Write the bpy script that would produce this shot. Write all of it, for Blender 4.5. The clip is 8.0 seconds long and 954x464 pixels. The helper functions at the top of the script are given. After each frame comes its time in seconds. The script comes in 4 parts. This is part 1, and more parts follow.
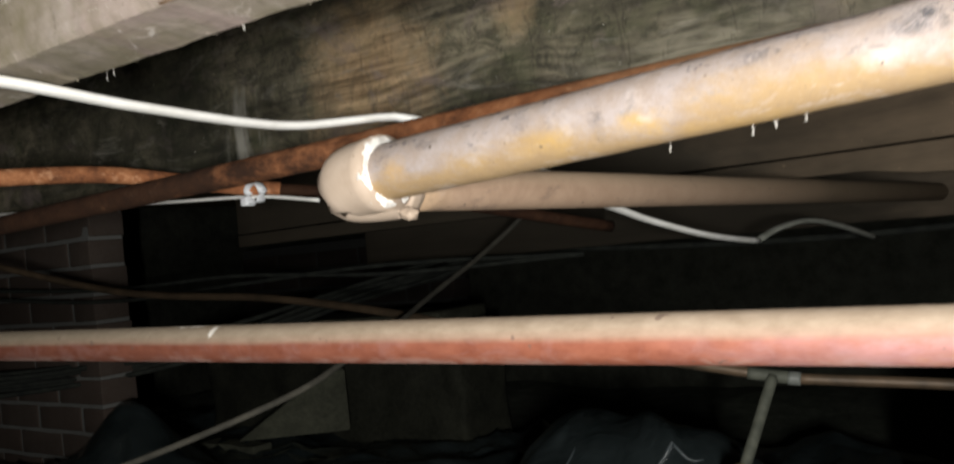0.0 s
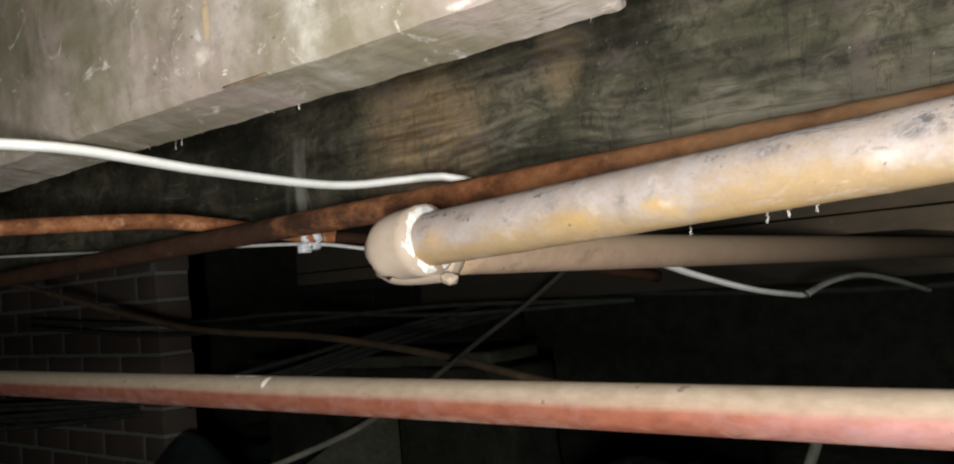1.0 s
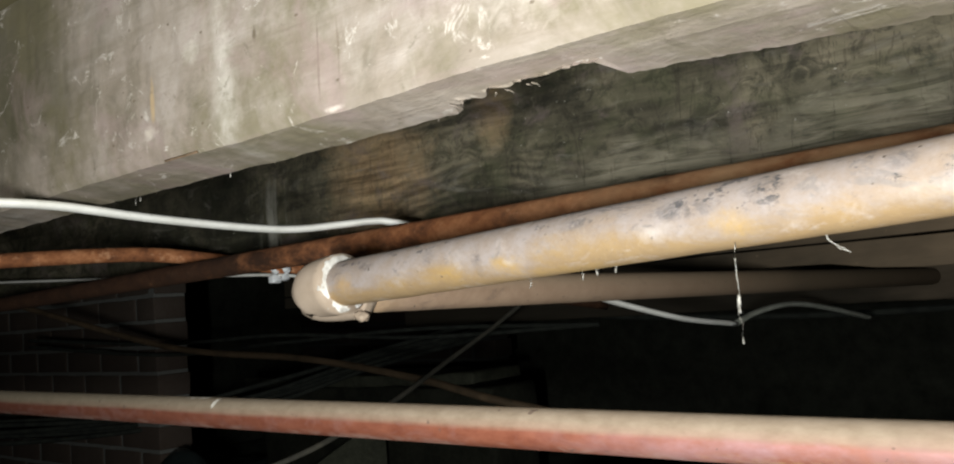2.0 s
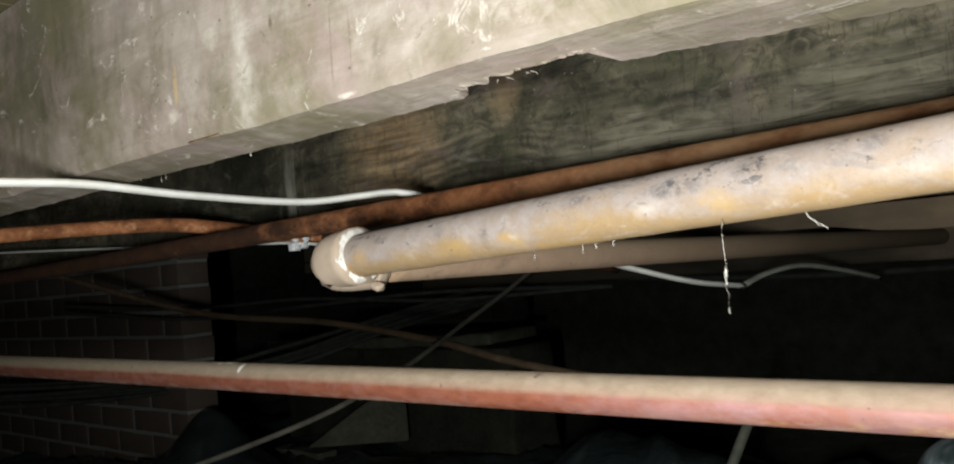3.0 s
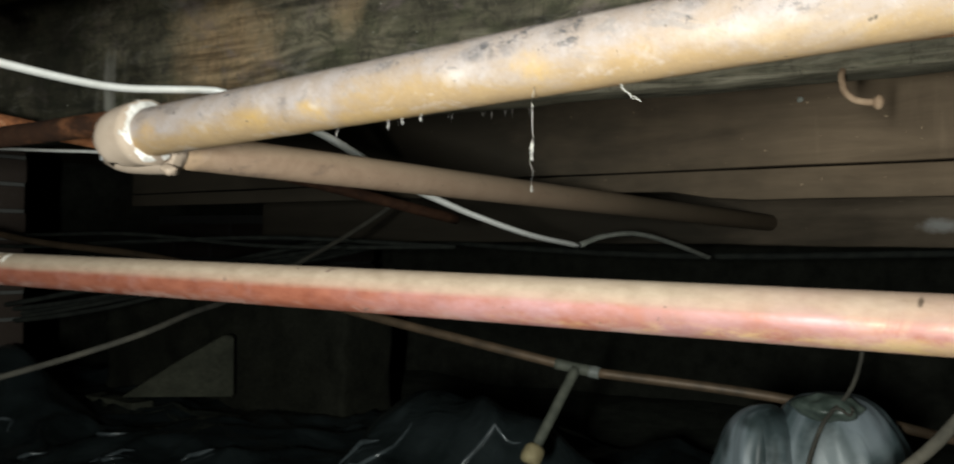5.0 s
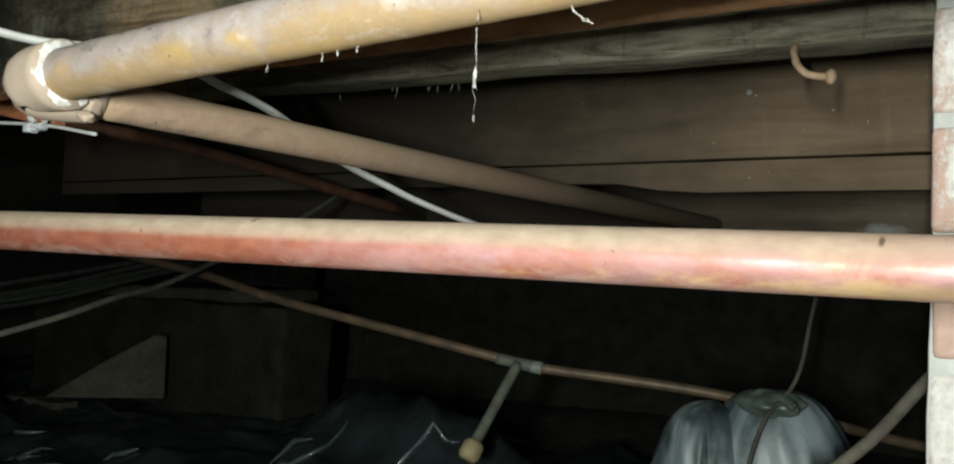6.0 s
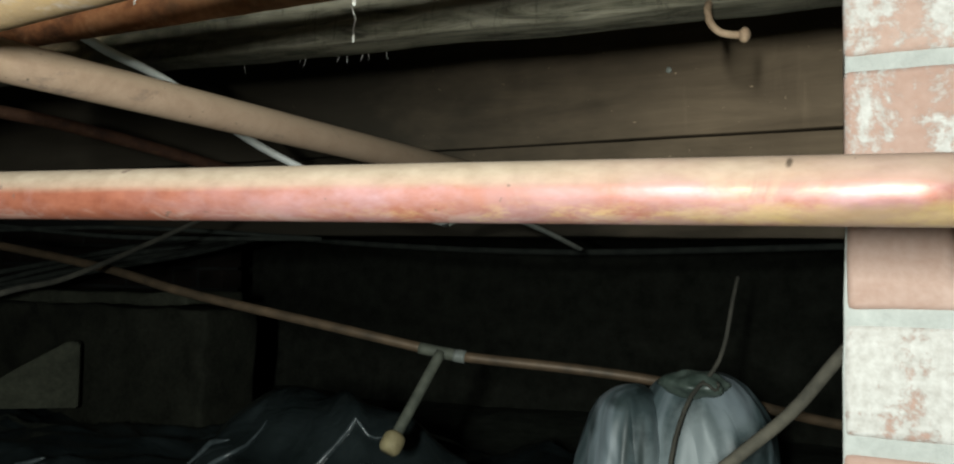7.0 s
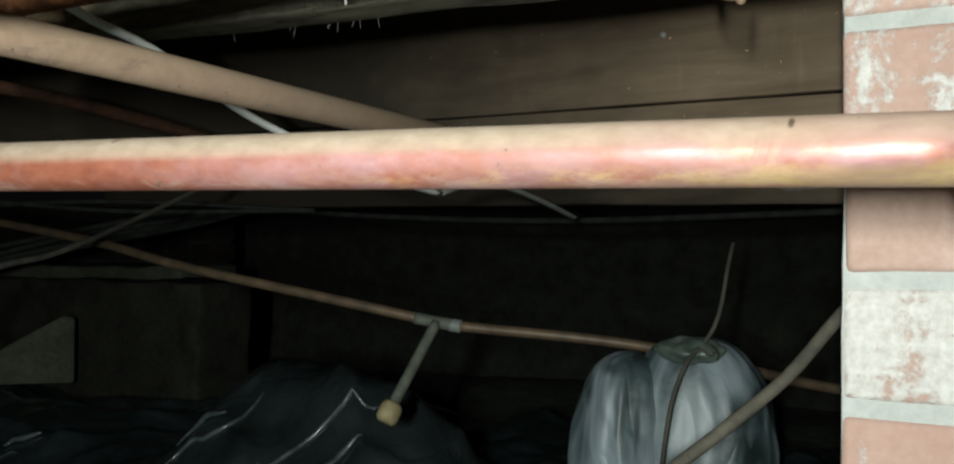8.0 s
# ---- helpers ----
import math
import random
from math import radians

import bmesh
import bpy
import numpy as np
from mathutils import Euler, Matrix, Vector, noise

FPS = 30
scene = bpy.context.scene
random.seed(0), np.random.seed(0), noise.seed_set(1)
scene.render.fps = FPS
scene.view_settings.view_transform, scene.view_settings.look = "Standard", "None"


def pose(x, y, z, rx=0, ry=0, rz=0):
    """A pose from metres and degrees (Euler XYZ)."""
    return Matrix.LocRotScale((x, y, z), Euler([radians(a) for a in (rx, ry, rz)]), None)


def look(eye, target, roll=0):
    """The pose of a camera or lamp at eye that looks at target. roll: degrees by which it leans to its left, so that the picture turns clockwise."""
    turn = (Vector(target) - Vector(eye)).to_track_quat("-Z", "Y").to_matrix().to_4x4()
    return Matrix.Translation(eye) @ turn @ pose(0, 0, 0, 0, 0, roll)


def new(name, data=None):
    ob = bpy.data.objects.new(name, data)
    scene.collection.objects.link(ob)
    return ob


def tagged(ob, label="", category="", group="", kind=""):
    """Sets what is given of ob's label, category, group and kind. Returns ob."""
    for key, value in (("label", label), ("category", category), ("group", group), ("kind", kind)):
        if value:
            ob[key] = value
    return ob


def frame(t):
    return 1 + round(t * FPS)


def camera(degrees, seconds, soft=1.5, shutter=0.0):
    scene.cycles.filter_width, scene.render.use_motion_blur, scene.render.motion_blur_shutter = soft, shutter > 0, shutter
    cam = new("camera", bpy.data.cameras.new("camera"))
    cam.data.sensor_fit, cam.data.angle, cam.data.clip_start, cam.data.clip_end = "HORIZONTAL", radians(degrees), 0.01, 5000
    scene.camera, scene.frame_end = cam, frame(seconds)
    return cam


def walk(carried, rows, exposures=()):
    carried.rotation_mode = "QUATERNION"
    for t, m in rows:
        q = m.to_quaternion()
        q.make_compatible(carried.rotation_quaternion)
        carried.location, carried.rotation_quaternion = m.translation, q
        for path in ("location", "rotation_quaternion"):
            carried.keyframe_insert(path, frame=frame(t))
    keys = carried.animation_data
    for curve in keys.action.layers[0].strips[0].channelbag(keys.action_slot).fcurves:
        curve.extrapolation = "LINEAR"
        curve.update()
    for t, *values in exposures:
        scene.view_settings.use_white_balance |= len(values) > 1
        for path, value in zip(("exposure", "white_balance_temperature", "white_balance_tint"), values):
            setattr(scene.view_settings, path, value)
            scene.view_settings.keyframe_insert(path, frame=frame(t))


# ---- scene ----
cam = camera(58.2, 8.0, soft=2.0, shutter=0.5)
PATH = [
    (0, (0.346, -0.191, 0.786), (-0.8, 1.448, 0.82), -5.4),
    (0.5, (0.369, -0.21, 0.802), (-0.812, 1.4, 0.911), -4.3),
    (1, (0.378, -0.207, 0.806), (-0.869, 1.351, 0.929), -4.3),
    (1.5, (0.459, -0.219, 0.81), (-0.794, 1.33, 0.99), -4.0),
    (3, (0.544, -0.259, 0.824), (-0.763, 1.253, 0.899), -4.7),
    (3.5, (0.559, -0.255, 0.819), (-0.76, 1.248, 0.855), -4.7),
    (4, (0.548, -0.244, 0.806), (-0.768, 1.262, 0.834), -3.2),
    (4.5, (0.552, -0.219, 0.782), (-0.661, 1.37, 0.803), -0.6),
    (5, (0.539, -0.19, 0.758), (-0.513, 1.511, 0.785), 0.8),
    (6.5, (0.526, -0.136, 0.7), (-0.375, 1.647, 0.788), 2.3),
    (7, (0.531, -0.114, 0.687), (-0.281, 1.711, 0.782), 1.4),
    (7.5, (0.53, -0.116, 0.692), (-0.265, 1.718, 0.768), 0.2),
    (8, (0.527, -0.11, 0.685), (-0.27, 1.725, 0.712), 0.7),
]
walk(cam, [(t, look(eye, target, roll)) for t, eye, target, roll in PATH],
     exposures=[(0.0, 0.55, 6650, 14), (0.5, 0.42, 6600, 13), (1.0, 0.34, 6550, 12), (1.5, 0.12, 6500, 10), (3.5, 0.15, 6500, 9), (5.0, 0.26, 6450, 6), (6.5, 0.42, 6350, 2), (8.0, 0.40, 6250, 2)])

# ---- light: the torch beside the lens, nothing else reaches this void ----
world = bpy.data.worlds.new("void")
scene.world = world
world.use_nodes = True
world.node_tree.nodes["Background"].inputs[0].default_value = (0.01, 0.012, 0.012, 1)
world.node_tree.nodes["Background"].inputs[1].default_value = 0.05
torch_data = bpy.data.lights.new("torch", "AREA")
torch_data.shape, torch_data.size, torch_data.size_y = "RECTANGLE", 0.02, 0.13
torch_data.energy = 12.6
torch_data.color = (0.98, 1.0, 0.965)
torch = new("torch", torch_data)
torch.matrix_world = look((0.53, -0.45, 0.73), (-0.05, 0.55, 0.80))
scene.view_settings.exposure = 0.0


# ---- materials ----
class Nodes:
    """A small helper that strings nodes together."""

    def __init__(self, name, rough=0.8, metal=0.0, spec=0.5):
        self.mat = bpy.data.materials.new(name)
        self.mat.use_nodes = True
        self.nt = self.mat.node_tree
        self.bsdf = self.nt.nodes["Principled BSDF"]
        self.bsdf.inputs["Roughness"].default_value = rough
        self.bsdf.inputs["Metallic"].default_value = metal
        self.bsdf.inputs["Specular IOR Level"].default_value = spec
        self.coord = self.nt.nodes.new("ShaderNodeTexCoord").outputs["Object"]

    def link(self, a, b):
        self.nt.links.new(a, b)

    def put(self, socket, value):
        if isinstance(value, (int, float)):
            socket.default_value = value
        elif isinstance(value, tuple):
            socket.default_value = value if len(value) == len(socket.default_value) else (*value, 1.0)
        else:
            self.link(value, socket)

    def mapped(self, scale=(1, 1, 1), loc=(0, 0, 0), rot=(0, 0, 0), src=None):
        n = self.nt.nodes.new("ShaderNodeMapping")
        self.link(src or self.coord, n.inputs["Vector"])
        n.inputs["Scale"].default_value = scale
        n.inputs["Location"].default_value = loc
        n.inputs["Rotation"].default_value = rot
        return n.outputs[0]

    def noise(self, scale, detail=4, rough=0.55, vec=None, distort=0.0):
        n = self.nt.nodes.new("ShaderNodeTexNoise")
        self.link(vec or self.coord, n.inputs["Vector"])
        n.inputs["Scale"].default_value = scale
        n.inputs["Detail"].default_value = detail
        n.inputs["Roughness"].default_value = rough
        n.inputs["Distortion"].default_value = distort
        return n.outputs["Fac"]

    def voronoi(self, scale, vec=None, feature="F1"):
        n = self.nt.nodes.new("ShaderNodeTexVoronoi")
        n.feature = feature
        self.link(vec or self.coord, n.inputs["Vector"])
        n.inputs["Scale"].default_value = scale
        return n.outputs["Distance"]

    def ramp(self, fac, stops):
        n = self.nt.nodes.new("ShaderNodeValToRGB")
        self.link(fac, n.inputs[0])
        e = n.color_ramp.elements
        while len(e) < len(stops):
            e.new(0.5)
        for el, (p, c) in zip(e, stops):
            el.position = p
            el.color = (c, c, c, 1) if isinstance(c, (int, float)) else (*c, 1)
        return n.outputs["Color"]

    def mix(self, fac, a, b, mode="MIX"):
        n = self.nt.nodes.new("ShaderNodeMix")
        n.data_type, n.blend_type = "RGBA", mode
        self.put(n.inputs["Factor"], fac)
        self.put(n.inputs["A"], a)
        self.put(n.inputs["B"], b)
        return n.outputs["Result"]

    def math(self, op, a, b=0.0, clamp=False):
        n = self.nt.nodes.new("ShaderNodeMath")
        n.operation, n.use_clamp = op, clamp
        self.put(n.inputs[0], a)
        self.put(n.inputs[1], b)
        return n.outputs[0]

    def xyz(self, src=None):
        n = self.nt.nodes.new("ShaderNodeSeparateXYZ")
        self.link(src or self.coord, n.inputs[0])
        return n.outputs

    def spot(self, centre, radii, wobble=None, soft=0.35):
        """1 inside an ellipsoid stain, fading raggedly to 0 outside."""
        v = self.mapped(tuple(1 / r for r in radii), tuple(-c / r for c, r in zip(centre, radii)))
        n = self.nt.nodes.new("ShaderNodeVectorMath")
        n.operation = "LENGTH"
        self.link(v, n.inputs[0])
        d = n.outputs["Value"]
        if wobble is not None:
            d = self.math("ADD", d, self.math("MULTIPLY", self.math("SUBTRACT", wobble, 0.5), 1.6))
        return self.ramp(d, [(1 - soft, 1.0), (1.0, 0.0)])

    def done(self, colour, bump=None, strength=0.3, distance=0.002, rough=None, metal=None):
        self.put(self.bsdf.inputs["Base Color"], colour)
        if bump is not None:
            n = self.nt.nodes.new("ShaderNodeBump")
            n.inputs["Strength"].default_value = strength
            n.inputs["Distance"].default_value = distance
            self.link(bump, n.inputs["Height"])
            self.link(n.outputs[0], self.bsdf.inputs["Normal"])
        if rough is not None:
            self.put(self.bsdf.inputs["Roughness"], rough)
        if metal is not None:
            self.put(self.bsdf.inputs["Metallic"], metal)
        return self.mat


def pale_joist_material():
    m = Nodes("pale dusty timber", 0.85, spec=0.25)
    big = m.noise(6, 7, 0.68, m.mapped((1, 1, 1.3)), 0.7)
    grain = m.noise(40, 6, 0.65, m.mapped((0.12, 1, 1.2), rot=(0, 0.12, 0)), 0.6)
    fine = m.noise(220, 3, 0.6, m.mapped((0.15, 1, 1)))
    base = m.ramp(big, [(0.32, (0.13, 0.115, 0.078)), (0.46, (0.31, 0.262, 0.22)), (0.66, (0.46, 0.405, 0.37))])
    col = m.mix(m.ramp(grain, [(0.35, 0.55), (0.6, 0.0)]), base, (0.24, 0.20, 0.155))
    # lime runs down the face
    runs = m.noise(9, 4, 0.7, m.mapped((2.2, 1, 0.45)), 1.2)
    col = m.mix(m.ramp(runs, [(0.60, 0.0), (0.80, 0.25)]), col, (0.72, 0.68, 0.62))
    flakes = m.noise(60, 4, 0.7, None, 1.0)
    col = m.mix(m.ramp(flakes, [(0.68, 0.0), (0.72, 0.9)]), col, (0.80, 0.76, 0.70))
    # dark olive patch and a knot
    w = m.noise(14, 4)
    col = m.mix(m.math("MULTIPLY", m.spot((-0.37, 0.10, 1.06), (0.30, 0.3, 0.125), w, 0.65), 0.85), col, (0.11, 0.10, 0.062))
    col = m.mix(m.math("MULTIPLY", m.spot((0.235, 0.10, 0.985), (0.05, 0.3, 0.022), w), 0.6), col, (0.30, 0.235, 0.215))
    col = m.mix(m.math("MULTIPLY", m.spot((0.02, 0.10, 0.985), (0.020, 0.3, 0.075), w, 0.8), 0.55), col, (0.74, 0.70, 0.64))
    for cx, cz, rx, rz, c, k in ((0.118, 0.972, 0.0014, 0.030, (0.13, 0.09, 0.06), 0.5), (0.136, 0.972, 0.0012, 0.030, (0.15, 0.11, 0.07), 0.35), (0.128, 0.9395, 0.011, 0.0022, (0.74, 0.66, 0.58), 0.9),
                                 (-0.02, 1.01, 0.012, 0.010, (0.72, 0.68, 0.60), 0.25), (0.055, 1.005, 0.003, 0.007, (0.11, 0.08, 0.06), 0.8), (-0.075, 0.985, 0.004, 0.020, (0.50, 0.36, 0.20), 0.7),
                                 (-0.08, 0.962, 0.014, 0.007, (0.76, 0.70, 0.60), 0.6), (0.30, 0.975, 0.10, 0.025, (0.62, 0.55, 0.50), 0.5)):
        col = m.mix(m.math("MULTIPLY", m.spot((cx, 0.104, cz), (rx, 0.2, rz), flakes, 0.6), k), col, c)
    olive = m.noise(7, 6, 0.7, m.mapped((1, 1, 1), (4, 0, 1)))
    col = m.mix(m.ramp(olive, [(0.46, 0.0), (0.60, 0.75)]), col, (0.165, 0.145, 0.085))
    rose = m.noise(9, 6, 0.7, m.mapped((1, 1, 1.2), (1, 3, 8)), 0.8)
    col = m.mix(m.ramp(rose, [(0.52, 0.0), (0.64, 0.45)]), col, (0.33, 0.245, 0.235))
    crust = m.noise(34, 7, 0.75, m.mapped((0.8, 1, 1), (5, 5, 0)), 1.0)
    col = m.mix(m.ramp(crust, [(0.60, 0.0), (0.66, 0.6)]), col, (0.62, 0.57, 0.52))
    col = m.mix(m.ramp(crust, [(0.34, 0.5), (0.40, 0.0)]), col, (0.14, 0.12, 0.08))
    holes = m.voronoi(70, m.mapped((0.6, 1, 1)))
    col = m.mix(m.ramp(holes, [(0.05, 0.7), (0.09, 0.0)]), col, (0.12, 0.09, 0.06))
    h = m.math("ADD", m.math("MULTIPLY", grain, 0.8), m.math("MULTIPLY", fine, 0.35))
    return m.done(col, m.math("ADD", h, m.math("MULTIPLY", crust, 0.8)), 0.42, 0.003)


def dark_joist_material():
    m = Nodes("old dark timber", 0.8, spec=0.25)
    x, y, z = m.xyz()
    # growth rings along the timber, closing into ovals round a knot
    warp = m.math("MULTIPLY", m.noise(5, 3, 0.5, m.mapped((0.5, 1, 1))), 0.09)
    arch = m.math("DIVIDE", m.math("ADD", x, 0.13), 0.12)
    arch = m.math("MULTIPLY", m.math("MULTIPLY", arch, arch), 0.010)
    v = m.math("ADD", m.math("ADD", z, warp), arch)
    jitter = m.math("MULTIPLY", m.noise(16, 4, 0.6, m.mapped((0.35, 1, 1))), 9.0)
    flow = m.math("ADD", m.math("MULTIPLY", v, 480.0), jitter)
    kx = m.math("DIVIDE", m.math("SUBTRACT", x, 0.115), 0.050)
    kz = m.math("DIVIDE", m.math("SUBTRACT", z, 0.958), 0.034)
    kd = m.math("SQRT", m.math("ADD", m.math("MULTIPLY", kx, kx), m.math("MULTIPLY", kz, kz)))
    knot = m.ramp(m.math("MULTIPLY", kd, 0.5), [(0.45, 1.0), (0.75, 0.0)])
    oval = m.math("ADD", m.math("MULTIPLY", kd, 13.0), m.math("MULTIPLY", jitter, 0.5))
    rings = m.math("ADD", m.math("MULTIPLY", m.math("SINE", flow), 0.5), 0.5)
    ovals = m.math("ADD", m.math("MULTIPLY", m.math("SINE", oval), 0.5), 0.5)
    near = m.spot((-0.14, 0.575, 0.945), (0.24, 0.5, 0.06), m.noise(8, 4), 0.6)
    rings = m.math("MULTIPLY", rings, m.math("ADD", 0.15, m.math("MULTIPLY", near, 0.85)))
    rings = m.math("ADD", m.math("MULTIPLY", rings, m.math("SUBTRACT", 1.0, knot)), m.math("MULTIPLY", m.math("MULTIPLY", ovals, knot), 0.7))
    fibre = m.noise(60, 5, 0.65, m.mapped((0.08, 1, 1)))
    big = m.noise(7, 5, 0.65, None, 0.8)
    base = m.ramp(big, [(0.3, (0.030, 0.027, 0.018)), (0.5, (0.108, 0.096, 0.064)), (0.72, (0.28, 0.238, 0.165))])
    col = m.mix(m.math("MULTIPLY", rings, m.ramp(big, [(0.35, 0.15), (0.6, 0.75)])), base, (0.028, 0.024, 0.018))
    col = m.mix(m.math("MULTIPLY", m.math("MULTIPLY", knot, ovals), 0.5), col, (0.022, 0.020, 0.014))
    col = m.mix(m.ramp(fibre, [(0.36, 0.6), (0.54, 0.0)]), col, (0.014, 0.013, 0.009))
    mould = m.noise(38, 7, 0.78, m.mapped((0.8, 1, 1), (3, 1, 9)), 0.9)
    col = m.mix(m.ramp(mould, [(0.40, 0.6), (0.50, 0.0)]), col, (0.012, 0.013, 0.009))
    col = m.mix(m.ramp(mould, [(0.58, 0.0), (0.68, 0.5)]), col, (0.19, 0.17, 0.12))
    w = m.noise(13, 7, 0.75, None, 1.2)
    tan = m.spot((-0.325, 0.575, 1.0), (0.125, 0.4, 0.13), w, 0.7)
    tan2 = m.spot((-0.115, 0.575, 1.05), (0.035, 0.4, 0.06), w, 0.6)
    tan = m.math("MAXIMUM", tan, m.math("MULTIPLY", tan2, 0.5))
    tancol = m.mix(m.math("MULTIPLY", rings, 0.45), m.ramp(fibre, [(0.34, (0.15, 0.098, 0.052)), (0.60, (0.50, 0.345, 0.195))]), (0.09, 0.06, 0.035))
    blot = m.ramp(m.noise(30, 6, 0.75, m.mapped((1, 1, 0.6)), 1.0), [(0.34, 0.45), (0.52, 0.98)])
    col = m.mix(m.math("MULTIPLY", tan, m.math("MULTIPLY", blot, 0.9)), col, tancol)
    moss = m.noise(19, 7, 0.72, m.mapped((0.7, 1, 1), (5, 9, 2)), 0.6)
    col = m.mix(m.ramp(moss, [(0.48, 0.0), (0.66, 0.3)]), col, (0.075, 0.085, 0.038))
    bruise = m.noise(15, 5, 0.65, m.mapped((0.8, 1, 1), (1, 2, 7)), 0.9)
    col = m.mix(m.ramp(bruise, [(0.56, 0.0), (0.66, 0.5)]), col, (0.155, 0.120, 0.112))
    # a blacker patch towards the left end
    darkening = m.spot((-0.80, 0.575, 1.0), (0.36, 0.4, 0.20), w, 0.6)
    col = m.mix(m.math("MULTIPLY", darkening, 0.6), col, (0.014, 0.015, 0.010))
    # chalky run beside the stain
    run = m.noise(20, 4, 0.7, m.mapped((1.8, 1, 0.3)))
    chalk = m.math("MULTIPLY", m.spot((-0.55, 0.575, 0.95), (0.05, 0.4, 0.09), w, 0.6), m.ramp(run, [(0.42, 0.0), (0.62, 0.8)]))
    col = m.mix(chalk, col, (0.30, 0.29, 0.25))
    pale = m.noise(26, 5, 0.7, m.mapped((0.35, 1, 1)), 1.5)
    col = m.mix(m.ramp(pale, [(0.56, 0.0), (0.72, 0.55)]), col, (0.21, 0.195, 0.165))
    # bruised pale fibres and scratches on the lower right
    low = m.spot((0.28, 0.58, 0.925), (0.45, 0.5, 0.065), m.noise(9, 4), 0.6)
    scratch = m.noise(70, 5, 0.7, m.mapped((0.12, 1, 1), rot=(0, 0.3, 0)), 1.2)
    col = m.mix(m.math("MULTIPLY", low, m.ramp(scratch, [(0.38, 0.1), (0.58, 0.85)])), col, (0.36, 0.325, 0.24))
    crack = m.noise(13, 5, 0.6, m.mapped((1.6, 1, 0.25), (2, 0, 0)), 0.6)
    col = m.mix(m.ramp(m.math("ABSOLUTE", m.math("SUBTRACT", crack, 0.52)), [(0.002, 0.4), (0.007, 0.0)]), col, (0.018, 0.014, 0.010))
    specks = m.noise(170, 2)
    col = m.mix(m.ramp(specks, [(0.74, 0.0), (0.77, 0.7)]), col, (0.45, 0.43, 0.38))
    h = m.math("ADD", m.math("ADD", m.math("MULTIPLY", rings, 0.6), fibre), m.math("MULTIPLY", mould, 0.7))
    return m.done(col, h, 0.6, 0.0025)


def board_material(name, lo, hi, seed, lit_at=None):
    m = Nodes(name, 0.85, spec=0.2)
    fibre = m.noise(30, 6, 0.65, m.mapped((0.1, 1, 1), (seed, seed * 2, 0)), 0.5)
    big = m.noise(4, 4, 0.6, m.mapped((1, 1, 1), (seed, 0, 0)))
    info = m.nt.nodes.new("ShaderNodeObjectInfo").outputs["Random"]
    col = m.ramp(m.math("ADD", m.math("MULTIPLY", fibre, 0.6), m.math("MULTIPLY", big, 0.4)), [(0.32, lo), (0.68, hi)])
    col = m.mix(m.math("MULTIPLY", info, 0.35), col, lo)
    specks = m.noise(120, 2)
    col = m.mix(m.ramp(specks, [(0.72, 0.0), (0.76, 0.6)]), col, tuple(c * 2.2 for c in hi))
    streak = m.noise(12, 4, 0.6, m.mapped((3, 1, 0.3), (seed, 0, 0)))
    col = m.mix(m.ramp(streak, [(0.62, 0.0), (0.75, 0.12)]), col, tuple(c * 1.5 for c in hi))
    if lit_at:
        # shade painted into the wood: near black outside one browner, lit patch
        plain = m.spot(lit_at, (0.66, 0.6, 0.26), m.noise(5, 5, 0.6, m.mapped((0.5, 1, 1))), 0.75)
        col = m.mix(plain, m.mix(0.88, col, (0.016, 0.015, 0.011)), col)
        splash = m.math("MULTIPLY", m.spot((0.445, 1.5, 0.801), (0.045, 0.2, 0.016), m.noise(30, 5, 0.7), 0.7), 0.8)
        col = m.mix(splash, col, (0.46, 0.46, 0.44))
    return m.done(col, fibre, 0.5, 0.002)


# stains along the painted pipe: x, z, half lengths, colour, strength
YOLK, SOOT, CHALK = (0.46, 0.29, 0.075), (0.035, 0.042, 0.055), (0.55, 0.49, 0.44)
PIPE_STAINS = (
    (0.176, 0.840, 0.013, 0.006, YOLK, 0.9), (0.178, 0.841, 0.005, 0.0025, CHALK, 0.8), (0.120, 0.838, 0.016, 0.007, YOLK, 0.6), (0.336, 0.848, 0.012, 0.008, YOLK, 0.85),
    (0.150, 0.844, 0.004, 0.010, SOOT, 0.55), (0.102, 0.851, 0.006, 0.006, SOOT, 0.6), (0.305, 0.858, 0.020, 0.005, SOOT, 0.75), (0.355, 0.864, 0.012, 0.006, SOOT, 0.8),
    (0.235, 0.858, 0.014, 0.004, SOOT, 0.5), (0.420, 0.868, 0.008, 0.005, SOOT, 0.6), (0.03, 0.850, 0.010, 0.004, SOOT, 0.45), (0.29, 0.848, 0.018, 0.005, CHALK, 0.7),
    (0.44, 0.852, 0.030, 0.006, CHALK, 0.6), (0.48, 0.848, 0.040, 0.003, YOLK, 0.35), (0.22, 0.832, 0.050, 0.003, YOLK, 0.35), (0.005, 0.838, 0.010, 0.008, (0.45, 0.29, 0.12), 0.8),
)


